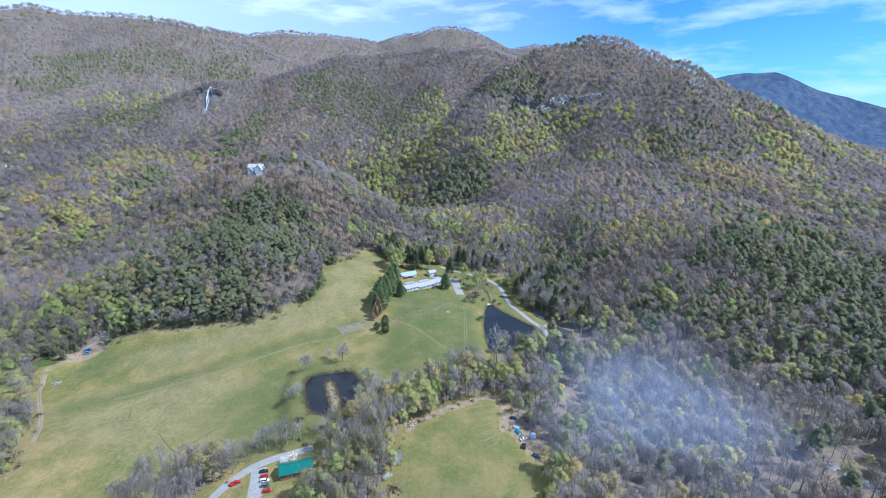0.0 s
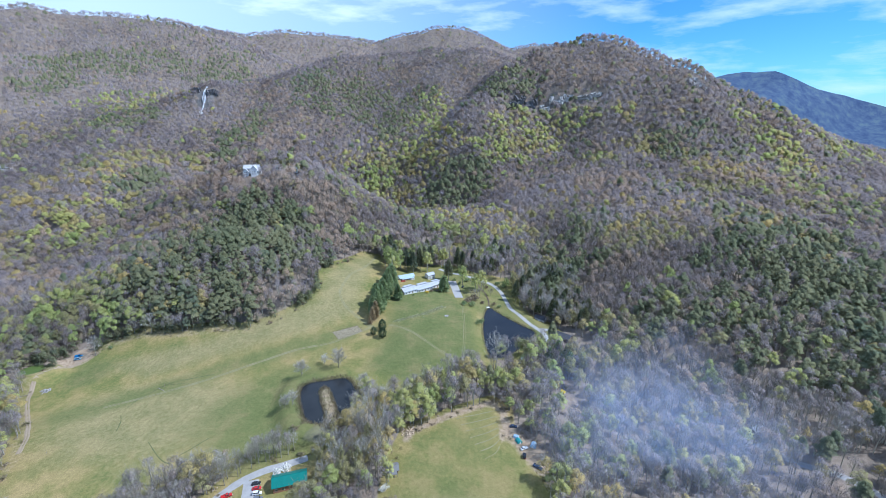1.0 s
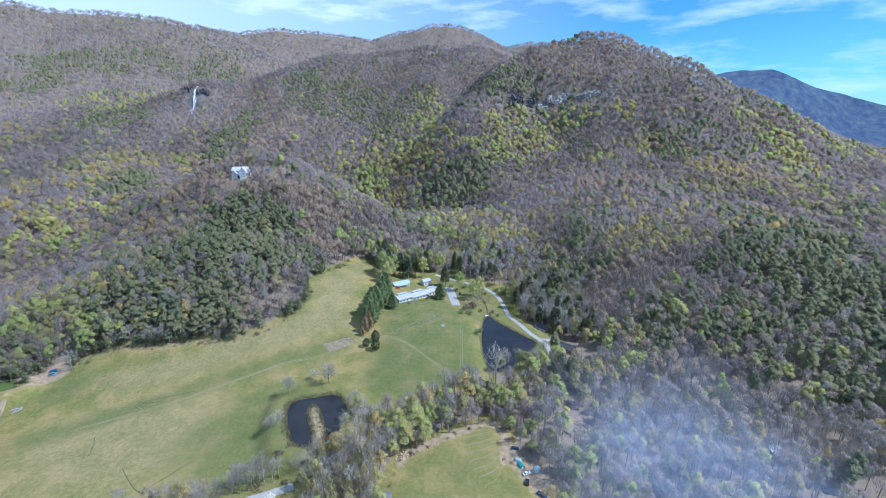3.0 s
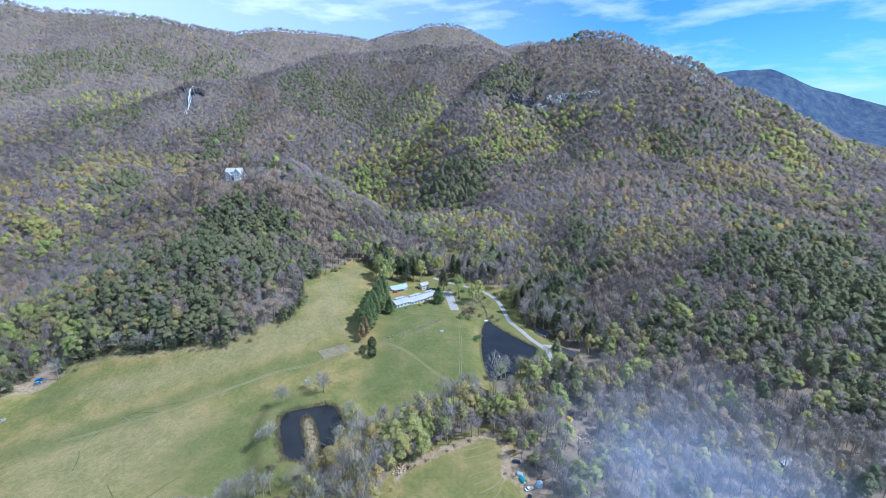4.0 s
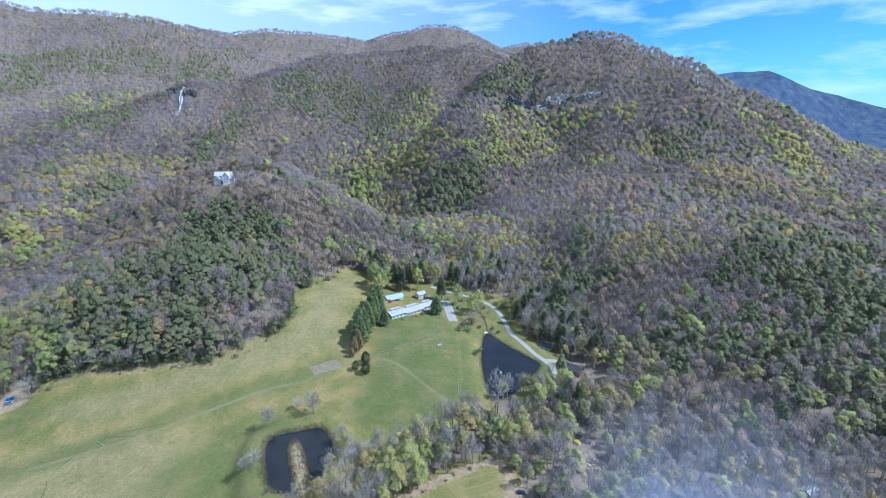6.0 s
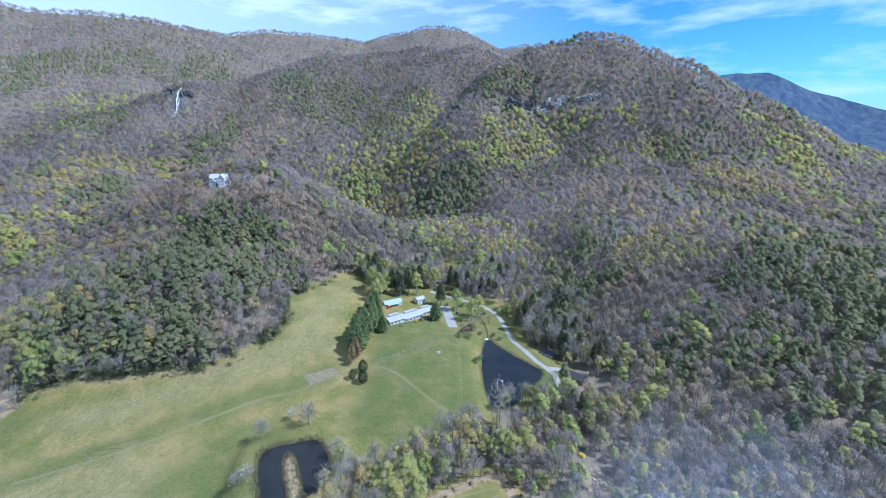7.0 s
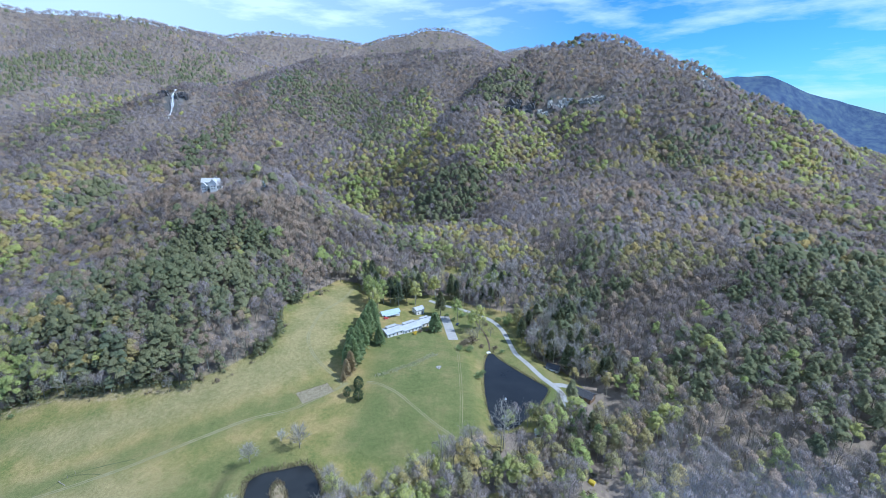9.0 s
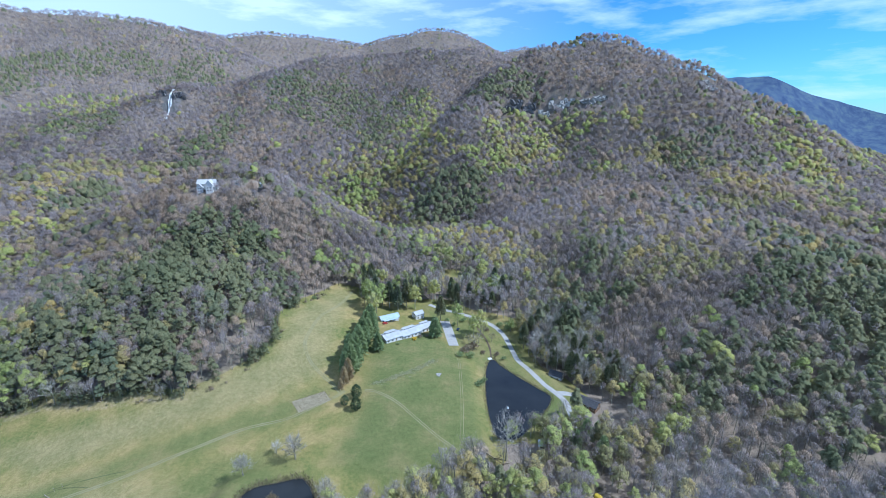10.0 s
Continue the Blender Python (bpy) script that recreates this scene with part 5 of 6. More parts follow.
# ---- single trees ----
SHARED = {}


def tree_pair(kind, i, maker, paint, bark=None):
    """Meshes of one tree of a kind, shared by all that look alike."""
    key = (kind, i)
    if key not in SHARED:
        rng = np.random.default_rng(hash_of(kind) + i)
        wood, crown = maker(rng)
        t = (i * 0.37 + 0.2) % 1.0
        SHARED[key] = (mesh_of(kind + "_trunk", *wood, bark or TRUNK, np.full(len(wood[0]), t)), mesh_of(kind + "_crown", *crown, paint, np.full(len(crown[0]), t)))
    return SHARED[key]


def hash_of(word):
    return sum(ord(c) * (i + 3) for i, c in enumerate(word)) * 7


def tree(kind, x, y, size, maker, paint, label, group="", bark=None, variants=4, slim=1.0, category="tree", clear=3.0):
    i = int(abs(x * 13 + y * 7)) % variants
    t, c = tree_pair(kind, i, maker, paint, bark)
    top = thing(kind, x, y, 0, label, category, group)
    KEEP_CLEAR.append((x, y, clear))
    for nm, me in (("trunk", t), ("crown", c)):
        ob = new(nm, me)
        ob.parent = top
        ob.matrix_basis = Matrix.Rotation((x * 1.7 + y) % 6.28, 4, "Z") @ Matrix.Diagonal((size * slim, size * slim, size, 1))
    return top


def spruce(rng):
    h = 20.0
    wood = [cone_limb((0, 0, -0.6), (0, 0, h * 0.97), 0.34, 0.03, 6)]
    a = join([conifer_crown(rng, h, 5.6, 1100, 1.0, 0.05, -0.02, 0.55), conifer_crown(rng, h * 0.97, 4.6, 500, 1.2, 0.1, 0.25, 0.5)])
    return join(wood), a


def juniper(rng):
    wood = [cone_limb((0, 0, -0.4), (0, 0, 7), 0.2, 0.04, 5)]
    n = 700
    s = rng.random(n)
    an = rng.random(n) * 6.283
    r = 2.7 * np.sin(np.pi * np.clip(s * 0.86 + 0.14, 0, 1)) ** 0.8 * (0.75 + 0.3 * rng.random(n))
    p = np.c_[np.cos(an) * r, np.sin(an) * r, 0.4 + 9.2 * s]
    return join(wood), chips(p, 0.75 * (0.6 + 0.7 * rng.random(n)), rng)


def shrub(rng):
    wood = [cone_limb((0, 0, -0.3), (0.3 * math.cos(a), 0.3 * math.sin(a), 1.6), 0.08, 0.02, 3) for a in (0, 2, 4)]
    return join(wood), leaf_crown(rng, 3.2, 2.6, 420, 0.42, 0.1)


def tall_bare(rng):
    h, spread = 20.0, 6.0
    wood, ends, ways = skeleton_of(rng, h, spread, 20, 6, 0.34, 0.28)
    more = []
    for a, b in list(ends):
        for k in range(5):
            s = 0.35 + 0.6 * rng.random()
            st = a + (b - a) * s
            w = (b - a) / np.linalg.norm(b - a) + rng.normal(size=3) * 0.6 + np.array([0, 0, 0.3])
            e = st + w / np.linalg.norm(w) * (1.6 + 1.8 * rng.random())
            wood.append(cone_limb(st, e, 0.07, 0.02, 3))
            more.append((st, e))
    ends = ends + more
    return join(wood), bare_crown(rng, h, spread, ends, [b - a for a, b in ends], 700, 0.075, 0.09)


def small_bare(rng):
    """A low spreading leafless tree, thick with twigs."""
    h, spread = 20.0, 8.5
    wood, ends, ways = skeleton_of(rng, h, spread, 22, 6, 0.42, 0.18)
    twig = [bare_crown(rng, h, spread, ends, ways, 520, 0.24, 0.17), upright(rng, h, spread * 1.1, 160, 0.2, 0.35)]
    return join(wood), join(twig)


def leafing(rng):
    wood, crown = leaf_tree(rng, 0)
    h = 17.0
    extra = leaf_crown(rng, h, 4.8, 700, 0.5, 0.28)
    return wood, join([crown, extra])


def white_pine(rng):
    h = 20.0
    wood = [cone_limb((0, 0, -0.6), (0.3, 0, h * 0.98), 0.34, 0.04, 6)]
    return join(wood), conifer_crown(rng, h, 4.8, 1300, 0.8, 0.22, 0.05, 0.6)


def fallen(rng):
    wood = [cone_limb((0, 0, 0.5), (-13, 1.0, 1.6), 0.4, 0.1, 6)]
    ends = []
    for k in range(16):
        s = 0.3 + 0.65 * rng.random()
        st = np.array([-13 * s, s, 0.5 + 1.1 * s])
        e = st + np.array([-3 - 2.5 * rng.random(), rng.normal() * 2.8, 0.6 + 2.2 * rng.random()])
        wood.append(cone_limb(st, e, 0.12, 0.03, 3))
        ends.append((st, e))
    return join(wood), bare_crown(rng, 12, 4, ends, [b - a for a, b in ends], 420, 0.09, 0.12)


for x, y, s in ((-60, 361, 0.40), (-58.5, 366, 0.66), (-56.5, 371, 0.8)):
    tree("browning_spruce", x, y, s, spruce, DYING, "browning half-dead spruce at the end of a conifer row", "row of spruces", variants=2)
for i in range(10):
    y = 375 + i * 6.8
    for k, dx in enumerate((0, 3.6)):
        if k and i > 8:
            continue
        tree("spruce", -59.0 + dx + 1.2 * math.sin(i * 2.1) + 1.05 * i, y + (3 if k else 0), 0.92 + 0.2 * ((i * 7 + k * 3) % 5) / 4, spruce, SPRUCE, "tall dark green spruce in a close planted row", "row of spruces", slim=1.05)
for x, y, s in ((-55, 346.5, 0.72), (-47, 342, 0.9), (-48.5, 353, 0.95)):
    tree("juniper", x, y, s, juniper, JUNIPER, "dark green rounded juniper standing in the mown meadow", "junipers in the meadow", slim=1.3)
tree("spruce", -40.0, 404, 0.8, spruce, SPRUCE, "dark spruce beside the white lodge", slim=1.1)
tree("spruce", 3.0, 433, 0.85, spruce, SPRUCE, "dark spruce beside the gravel parking strip", slim=1.35)
tree("flowering_shrub", -13.5, 424.5, 0.95, shrub, plain("yellow blossom", (0.55, 0.38, 0.03), (0.70, 0.50, 0.06), 1.5, 0.8), "bright yellow flowering shrub beside the lodge", category="shrub", clear=2)
tree("shrub", -9.5, 428.5, 0.95, shrub, BRUSH, "tall russet shrub beside the lodge", category="shrub", clear=2)
for x, y, s, p, w in ((-3, 431, 0.8, BRUSH, "brown"), (-26, 414.5, 0.6, PINE, "dark green"), (33, 369, 1.5, PINE, "dark green"), (37, 376, 1.1, PINE, "dark green"), (22, 404, 1.3, PINE, "dark green"), (29, 404, 1.5, PINE, "dark green"), (33, 417, 2.2, BRUSH, "brown"), (27, 412, 1.9, BRUSH, "brown"),
                   (20, 455, 1.0, PINE, "dark green"), (47, 447, 1.0, BRUSH, "brown"), (14, 462, 1.0, PINE, "dark green"), (28, 462, 1.3, PINE, "dark green"), (36, 462, 1.3, PINE, "dark green"), (59, 455, 1.3, PINE, "dark green"), (66, 451, 2.0, PINE, "dark green"),
                   (40, 412, 1.0, BRUSH, "brown"), (50, 410, 1.1, BRUSH, "brown"), (55, 404, 1.0, PINE, "dark green"), 
                   (-96, 512, 1.3, BRUSH, "brown"), (-102, 470, 1.0, PINE, "dark green"), (-272, 346, 0.8, PINE, "dark green")):
    tree("shrub_" + ("evergreen" if p is PINE else "dry"), x, y, s, shrub, SPRUCE if p is PINE else p, w + " spreading shrub on the grass near the water" if y < 425 else w + " spreading shrub in the yard", category="shrub", clear=2)
for x, y, s in ((-75, 305, 0.76), (-99, 294, 0.62), (-95, 260, 0.52), (-52, 277, 0.60), (-49, 272, 0.50), (-35, 264, 0.70), (-99, 257, 0.45), (-42, 267, 0.50), (-87, 311, 0.40)):
    tree("bare_tree", x, y, s, small_bare, TWIGS, "small leafless pale grey tree beside the near pond", "bare trees round the near pond", slim=0.95)
for x, y, s in ((34, 420, 0.5), (38, 428, 0.42), (30, 425, 0.4), (43, 440, 0.45), (49, 430, 0.4)):
    tree("ditch_tree", x, y, s, tall_bare, BRUSH, "low brown leafless tree over the ditch", "leafless trees over the ditch", slim=1.5, clear=2)
tree("sycamore", 40, 299, 1.4, tall_bare, TWIGS, "tall leafless white-barked sycamore beside the far pond")
for x, y, s in ((-242, 355, 0.9), (-226, 354, 0.8), (-258, 357, 0.7), (-281, 340, 0.85), (-172, 352, 0.6)):
    tree("edge_bare_tree", x, y, s, tall_bare, TWIGS, "leafless pale tree at the meadow's wooded edge", "bare trees along the meadow edge", slim=1.1)
for x, y, s in ((-57, 478, 1.6), (-48, 466, 1.6), (-54, 470, 1.65), (-50, 456, 1.4), (-44, 476, 1.5), (-15, 481, 1.5), (4, 500, 1.4), (22.5, 453, 1.35), (34.5, 434, 1.3), (41, 442, 1.35), (67, 446, 0.8), (-66, 508, 1.2)):
    tree("leafing_tree", x, y, s, leafing, LIME, "tall slender tree in fresh lime-green leaf near the lodge", "leafing trees round the lodge", slim=0.9, variants=5)
for x, y, s in ((60, 321, 0.85), (63, 318, 0.7), (80, 316, 0.6), (-4, 263, 0.95), (-6, 258, 0.9)):
    tree("leafing_tree_low", x, y, s, leafing, LIME, "broad tree in bright yellow-green leaf near the water", "leafing trees near the water")
for x, y, s in ((64, 317, 0.9), (70, 313, 0.85), (52, 288, 0.9), (45, 284, 0.8), (58, 294, 0.8), (82, 322, 0.7)):
    tree("budding_tree", x, y, s, leafing, BUDDING, "budding olive-brown tree below the far pond", "budding trees below the pond")
for x, y, s in ((-38, 480, 1.3), (-30, 476, 1.2), (-23, 484, 1.25), (8, 463, 1.2), (55, 480, 1.0), (48, 486, 0.95), (24, 487, 0.8)):
    tree("white_pine", x, y, s, white_pine, PINE, "tall dark pine behind the lodge", "pines behind the lodge")
for x, y, s in ((88, 313, 1.0), (80, 306, 0.9), (93, 300, 1.0), (96, 317, 0.8)):
    tree("white_pine_low", x, y, s, white_pine, SPRUCE, "full green white pine below the far pond", "white pines below the pond")
tree("fallen_tree", 30, 303, 1.0, fallen, BRUSH, "fallen dead tree lying on the grass", category="fallen tree", bark=BRUSH)
tree("juniper_wild", 27, 290, 0.95, juniper, JUNIPER, "dark rounded juniper at the wood's edge", slim=1.2)
tree("juniper_wild", 21, 287, 0.75, juniper, JUNIPER, "dark rounded juniper at the wood's edge", slim=1.2)
for x, y, s in ((-88, 209, 1.3), (-84.5, 212.5, 1.2), (-29, 198, 1.1)):
    tree("dogwood", x, y, s, shrub, BLOSSOM, "small tree covered in white blossom beside a building", "white blossoming trees", category="tree", clear=2)
rng = np.random.default_rng(35)
for i in range(70):
    x, y = -66 + 150 * rng.random(), 492 + 30 * rng.random()
    if open_ground(np.array(x), np.array(y)) < 1.0:
        continue
    r = rng.random()
    if r < 0.4:
        tree("leafing_tree", x, y, 1.0 + 0.35 * rng.random(), leafing, LIME, "tall slender tree in fresh lime-green leaf near the lodge", "leafing trees round the lodge", slim=0.9, variants=5)
    elif r < 0.7:
        tree("white_pine", x, y, 0.9 + 0.35 * rng.random(), white_pine, PINE, "tall dark pine behind the lodge", "pines behind the lodge")
    else:
        tree("yard_bare_tree", x, y, 0.9 + 0.3 * rng.random(), tall_bare, TWIGS, "tall leafless grey tree behind the lodge", "bare trees behind the lodge", slim=0.9)
# tall close trees along the pond drive
rng = np.random.default_rng(36)
for i in range(230):
    x, y = 72 + 62 * rng.random(), 366 + 92 * rng.random()
    if open_ground(np.array(x), np.array(y)) < 1.2 or any(math.hypot(x - cx, y - cy) < max(3.0, rad) for cx, cy, rad in KEEP_CLEAR):
        continue
    r = rng.random()
    if r < 0.55:
        tree("drive_bare_tree", x, y, 0.85 + 0.3 * rng.random(), tall_bare, TWIGS, "tall leafless tree with a pale trunk beside the pond drive", "close trees along the pond drive", slim=0.8, clear=2.4)
    elif r < 0.85:
        tree("drive_pine", x, y, 0.85 + 0.35 * rng.random(), white_pine, PINE, "tall dark pine beside the pond drive", "close trees along the pond drive", clear=2.4)
    else:
        tree("drive_budding_tree", x, y, 0.8 + 0.3 * rng.random(), leafing, BUDDING, "budding olive tree beside the pond drive", "close trees along the pond drive", slim=0.85, clear=2.4)
# the tall thin trees along the barn drive and between the two fields
rng = np.random.default_rng(33)
for i in range(26):
    s = i / 25
    x, y = -150 + 68 * s + rng.normal() * 2.5, 186 + 36 * s + rng.normal() * 2.5
    if outside(x, y, PARKING) < 1.0:
        x, y = x - 3, y + 5
    tree("poplar", x, y, 0.62 + 0.35 * rng.random(), tall_bare, TWIGS, "slender leafless tree along the barn drive", "trees along the barn drive", slim=0.75, clear=2.5)
for i in range(44):
    s = i / 43
    x = -66 + 34 * rng.random()
    y = 196 + 55 * rng.random()
    if math.hypot(x + 79, y - 203) < 12 or outside(x, y, PARKING) < 1 or outside(x, y, LOWER_FIELD) < 2 or outside(x, y, POND_NEAR) < 12:
        continue
    if rng.random() < 0.4:
        tree("poplar", x, y, 0.85 + 0.4 * rng.random(), tall_bare, TWIGS, "tall slender leafless tree between the two fields", "trees between the fields", slim=0.7, clear=3)
    else:
        tree("young_poplar", x, y, 0.85 + 0.5 * rng.random(), leafing, BUDDING, "tall slender tree in first pale green leaf", "trees between the fields", slim=0.55, clear=3, variants=5)


# ---- falls, far ridge and posts ----
fall = thing("waterfall", -537, 1098, 0, "thin white waterfall down a dark rock face", "waterfall", z=0)
rng = np.random.default_rng(8)
pieces = []
for k in range(3):
    prev = None
    for i in range(20):
        yy = 24 - 58 * i / 19
        px = (k - 1) * (0.8 + 0.10 * i) + 1.6 * math.sin(i * 0.7 + k) + 0.25 * i
        q = (px, yy, float(ground_z(-537 + px, 1098 + yy)) + 4.0)
        if prev is not None and rng.random() < (1.0 if k == 1 else 0.75):
            pieces.append(cone_limb(prev, q, 0.5 + 0.7 * rng.random(), 0.5 + 0.7 * rng.random(), 4))
        prev = q
v, f = join(pieces)
ob = new("stream", mesh_of("stream", v, f, FOAM))
ob.parent = fall


def rock_ledge(x, y, wide, tall, n, turn, label, pale, seed):
    """Broken slabs of rock that stand out of a steep slope."""
    rng = np.random.default_rng(seed)
    top = thing("rock_ledge", x, y, turn, label, "rock face")
    z0 = float(ground_z(x, y))
    c, s = math.cos(radians(turn)), math.sin(radians(turn))
    for i in range(n):
        u = (i + 0.5) / n - 0.5
        px, py = u * wide + rng.normal() * 1.5, rng.normal() * 3.0
        wx, wy = x + c * px - s * py, y + s * px + c * py
        gz_ = float(ground_z(wx, wy)) - z0
        KEEP_CLEAR.append((wx - 3 * s, wy - 7, wide / n * 1.25))
        bm = bmesh.new()
        bmesh.ops.create_cube(bm, size=1.0)
        bmesh.ops.subdivide_edges(bm, edges=bm.edges, cuts=2, use_grid_fill=True)
        sx, sy, sz = wide / n * (1.1 + 0.5 * rng.random()), 5 + 4 * rng.random(), tall * (0.6 + 0.7 * rng.random())
        for v in bm.verts:
            v.co = Vector((v.co.x * sx, v.co.y * sy, v.co.z * sz)) * (1 + 0.75 * (rng.random() - 0.5))
        bmesh.ops.rotate(bm, verts=bm.verts, matrix=Matrix.Rotation(rng.normal() * 0.35, 3, "Y") @ Matrix.Rotation(rng.normal() * 0.5, 3, "Z"))
        bmesh.ops.translate(bm, verts=bm.verts, vec=(px, py, gz_ + sz * 0.22))
        part("slab", bm, pale, top)


PALE_STONE = plain("pale weathered rock", (0.26, 0.25, 0.235), (0.5, 0.485, 0.455), 0.15, 0.9, bumpy=0.4)
DARK_STONE = plain("dark wet rock", (0.06, 0.06, 0.065), (0.20, 0.19, 0.185), 0.15, 0.8, bumpy=0.4)
rock_ledge(222, 936, 60, 10, 12, 4, "pale broken rock ledge below the mountain top", PALE_STONE, 41)
rock_ledge(156, 934, 66, 11, 12, 12, "dark broken rock ledge along the mountain side", DARK_STONE, 42)
rock_ledge(285, 928, 46, 7, 6, -4, "grey broken rock ledge along the mountain side", STONE, 43)
rock_ledge(484, 930, 34, 8, 9, -42, "bare pale rock slab near the ridge crest", PALE_STONE, 44)
rock_ledge(-519, 1110, 22, 11, 6, 5, "dark wet rock face beside the waterfall", DARK_STONE, 45)
rock_ledge(-555, 1112, 16, 10, 4, -5, "dark wet rock face beside the waterfall", DARK_STONE, 46)

DIST = np.array(CREST_DISTANT, float)
dc = curve_through([tuple(p) for p in DIST], 60.0)
rows = []
for k in range(9):
    s = k / 8
    rows.append(np.c_[dc[:, 0] - 600 * s ** 1.2, dc[:, 1] - 500 * s ** 1.2, dc[:, 2] - 330 * s + 90 * (ripple(dc[:, 0] + 300 * s, dc[:, 1], 170) - 0.5) * min(1, 4 * s) + 6 * (ripple(dc[:, 0], dc[:, 1], 45) - 0.5)])
n = len(dc)
i = np.arange(n - 1)
ff = np.vstack([np.c_[r * n + i, r * n + i + 1, (r + 1) * n + i + 1, (r + 1) * n + i] for r in range(8)])


# Distance haze put into the colour: wooded slopes turned blue, with a faint glow.
def build_hazy_distance(nt, b):
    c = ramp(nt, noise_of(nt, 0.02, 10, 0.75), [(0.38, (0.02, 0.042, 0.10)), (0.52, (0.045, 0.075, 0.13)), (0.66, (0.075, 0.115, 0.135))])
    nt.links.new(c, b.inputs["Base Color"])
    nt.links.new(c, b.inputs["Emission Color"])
    # no light source here: the glow lifts the slopes as hazy air would
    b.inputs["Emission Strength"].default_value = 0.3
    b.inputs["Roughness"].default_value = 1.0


tagged(new("backdrop", mesh_of("backdrop", np.vstack(rows), ff, material("far hills, painted haze blue", build_hazy_distance), smooth_shade=True)), "far wooded mountain beyond the valley, painted blue with haze", "distant hills", kind="structure")


# ---- the woods ----
def plant_belt(near, far, step, lod):
    xs = np.arange(-1.15 * far, 1.15 * far, step * 0.8)
    ys = np.arange(100, far + 60, step * 0.8)
    x, y = np.meshgrid(xs, ys)
    x, y = x.ravel(), y.ravel()
    x = x + (RNG.random(x.shape) - 0.5) * step * 0.95
    y = y + (RNG.random(y.shape) - 0.5) * step * 0.95
    r = np.hypot(x, y - 40)
    keep = (r >= near) & (r < far) & seen_side(x, y)
    x, y = x[keep], y[keep]
    free = np.full(x.shape, 99.0)
    low = y < 620
    free[low] = open_ground(x[low], y[low])
    free = np.minimum(free, outside(x, y, POND_NEAR) - 1) if near < 400 else free
    ok = free > 1.0
    for cx, cy, rad in KEEP_CLEAR:
        if near - 90 < math.hypot(cx, cy - 40) < far + 90:
            ok &= np.hypot(x - cx, y - cy) > rad
    # more trees for each metre of the plan where the slope is steep
    tilt = np.hypot(ground_z(x + 6, y) - ground_z(x - 6, y), ground_z(x, y + 6) - ground_z(x, y - 6)) / 12
    ok &= RNG.random(x.shape) < 0.64 * (0.93 + 0.9 * np.minimum(tilt, 0.9) ** 1.5)
    crag = np.exp(-(((x - 222) / 36) ** 2 + ((y - 936) / 11) ** 2)) + np.exp(-(((x - 482) / 20) ** 2 + ((y - 932) / 14) ** 2)) + np.exp(-(((x + 537) / 14) ** 2 + ((y - 1090) / 32) ** 2))
    ok &= RNG.random(x.shape) > np.where(crag > 0.5, 0.75, 0.02)
    if far > 2500:
        # the far sides of the last ridge are never in sight
        ok &= ridge_height(x, y, CREST_FAR, 0.42, 60.0) > -200
    x, y, free = x[ok], y[ok], free[ok]
    z = ground_z(x, y)
    if near > 800:
        # far sides of the ridges, out of sight from anywhere over the valley's middle, stay thin
        hid = np.zeros(x.shape, bool)
        for s in np.linspace(0.25, 0.97, 40):
            hid |= ground_z(x * s, 50 + (y - 50) * s) > 176 + (z + 26 - 176) * s + 3
        keep = ~hid | (RNG.random(x.shape) < 0.12)
        x, y, free, z = x[keep], y[keep], free[keep], z[keep]
    lean = np.c_[ground_z(x - 12, y) - ground_z(x + 12, y), ground_z(x, y - 12) - ground_z(x, y + 12), np.zeros(x.shape)] / 24 * np.array([0.55, 0.1, 0.0])
    w = np.cumsum(shares(x, y), 0)
    kind = (RNG.random(x.shape)[None] > w).sum(0).clip(0, 4)
    size = (0.62 + 0.62 * RNG.random(x.shape)) * np.where(free < 5, 0.88, 1.0) * np.where(y > 950, 0.86, 1.0)
    turn = RNG.random(x.shape) * 6.283
    tone = np.clip(0.5 + 0.46 * (RNG.random(x.shape) - 0.5) + 0.9 * (ripple(x + 40, y, 60) - 0.5), 0, 1)
    slim = 0.8 + 0.45 * RNG.random(x.shape)
    if lod == 4:
        slim = slim * (step / 11.0) ** 0.9
    for k, (name, maker, paint) in enumerate(KINDS):
        pick = kind == k
        if not pick.any():
            continue
        temps = templates(maker, lod, 5, k + 1)
        which = RNG.integers(0, 5, pick.sum())
        a = (which, x[pick], y[pick], z[pick], size[pick], turn[pick], tone[pick], slim[pick], lean[pick])
        for piece, label, mat in ((0, "trunks and limbs", TRUNK), (1, "crowns", paint)):
            if temps[0][piece] is None:
                continue
            yield name, piece, mat, scatter([p[piece] for p in temps], *a)


WOOD_WORDS = {"bare": "leafless grey-brown hardwoods covering the slope", "budding": "budding olive-green hardwoods covering the slope", "leafing": "hardwoods in fresh yellow-green leaf on the slope",
              "pine": "dark green pines standing among the hardwoods", "russet": "red-budded maples among the bare hardwoods"}
for belt in BELTS:
    for name, piece, mat, (v, f, t, soft) in plant_belt(*belt):
        ob = new(name + ("_woods" if piece else "_wood_trunks"), mesh_of(name, v, f, mat, t, soft=soft if piece else None))
        tagged(ob, WOOD_WORDS[name] if piece else "trunks and limbs of the " + name + " trees in the woods", "woods", kind="stuff")

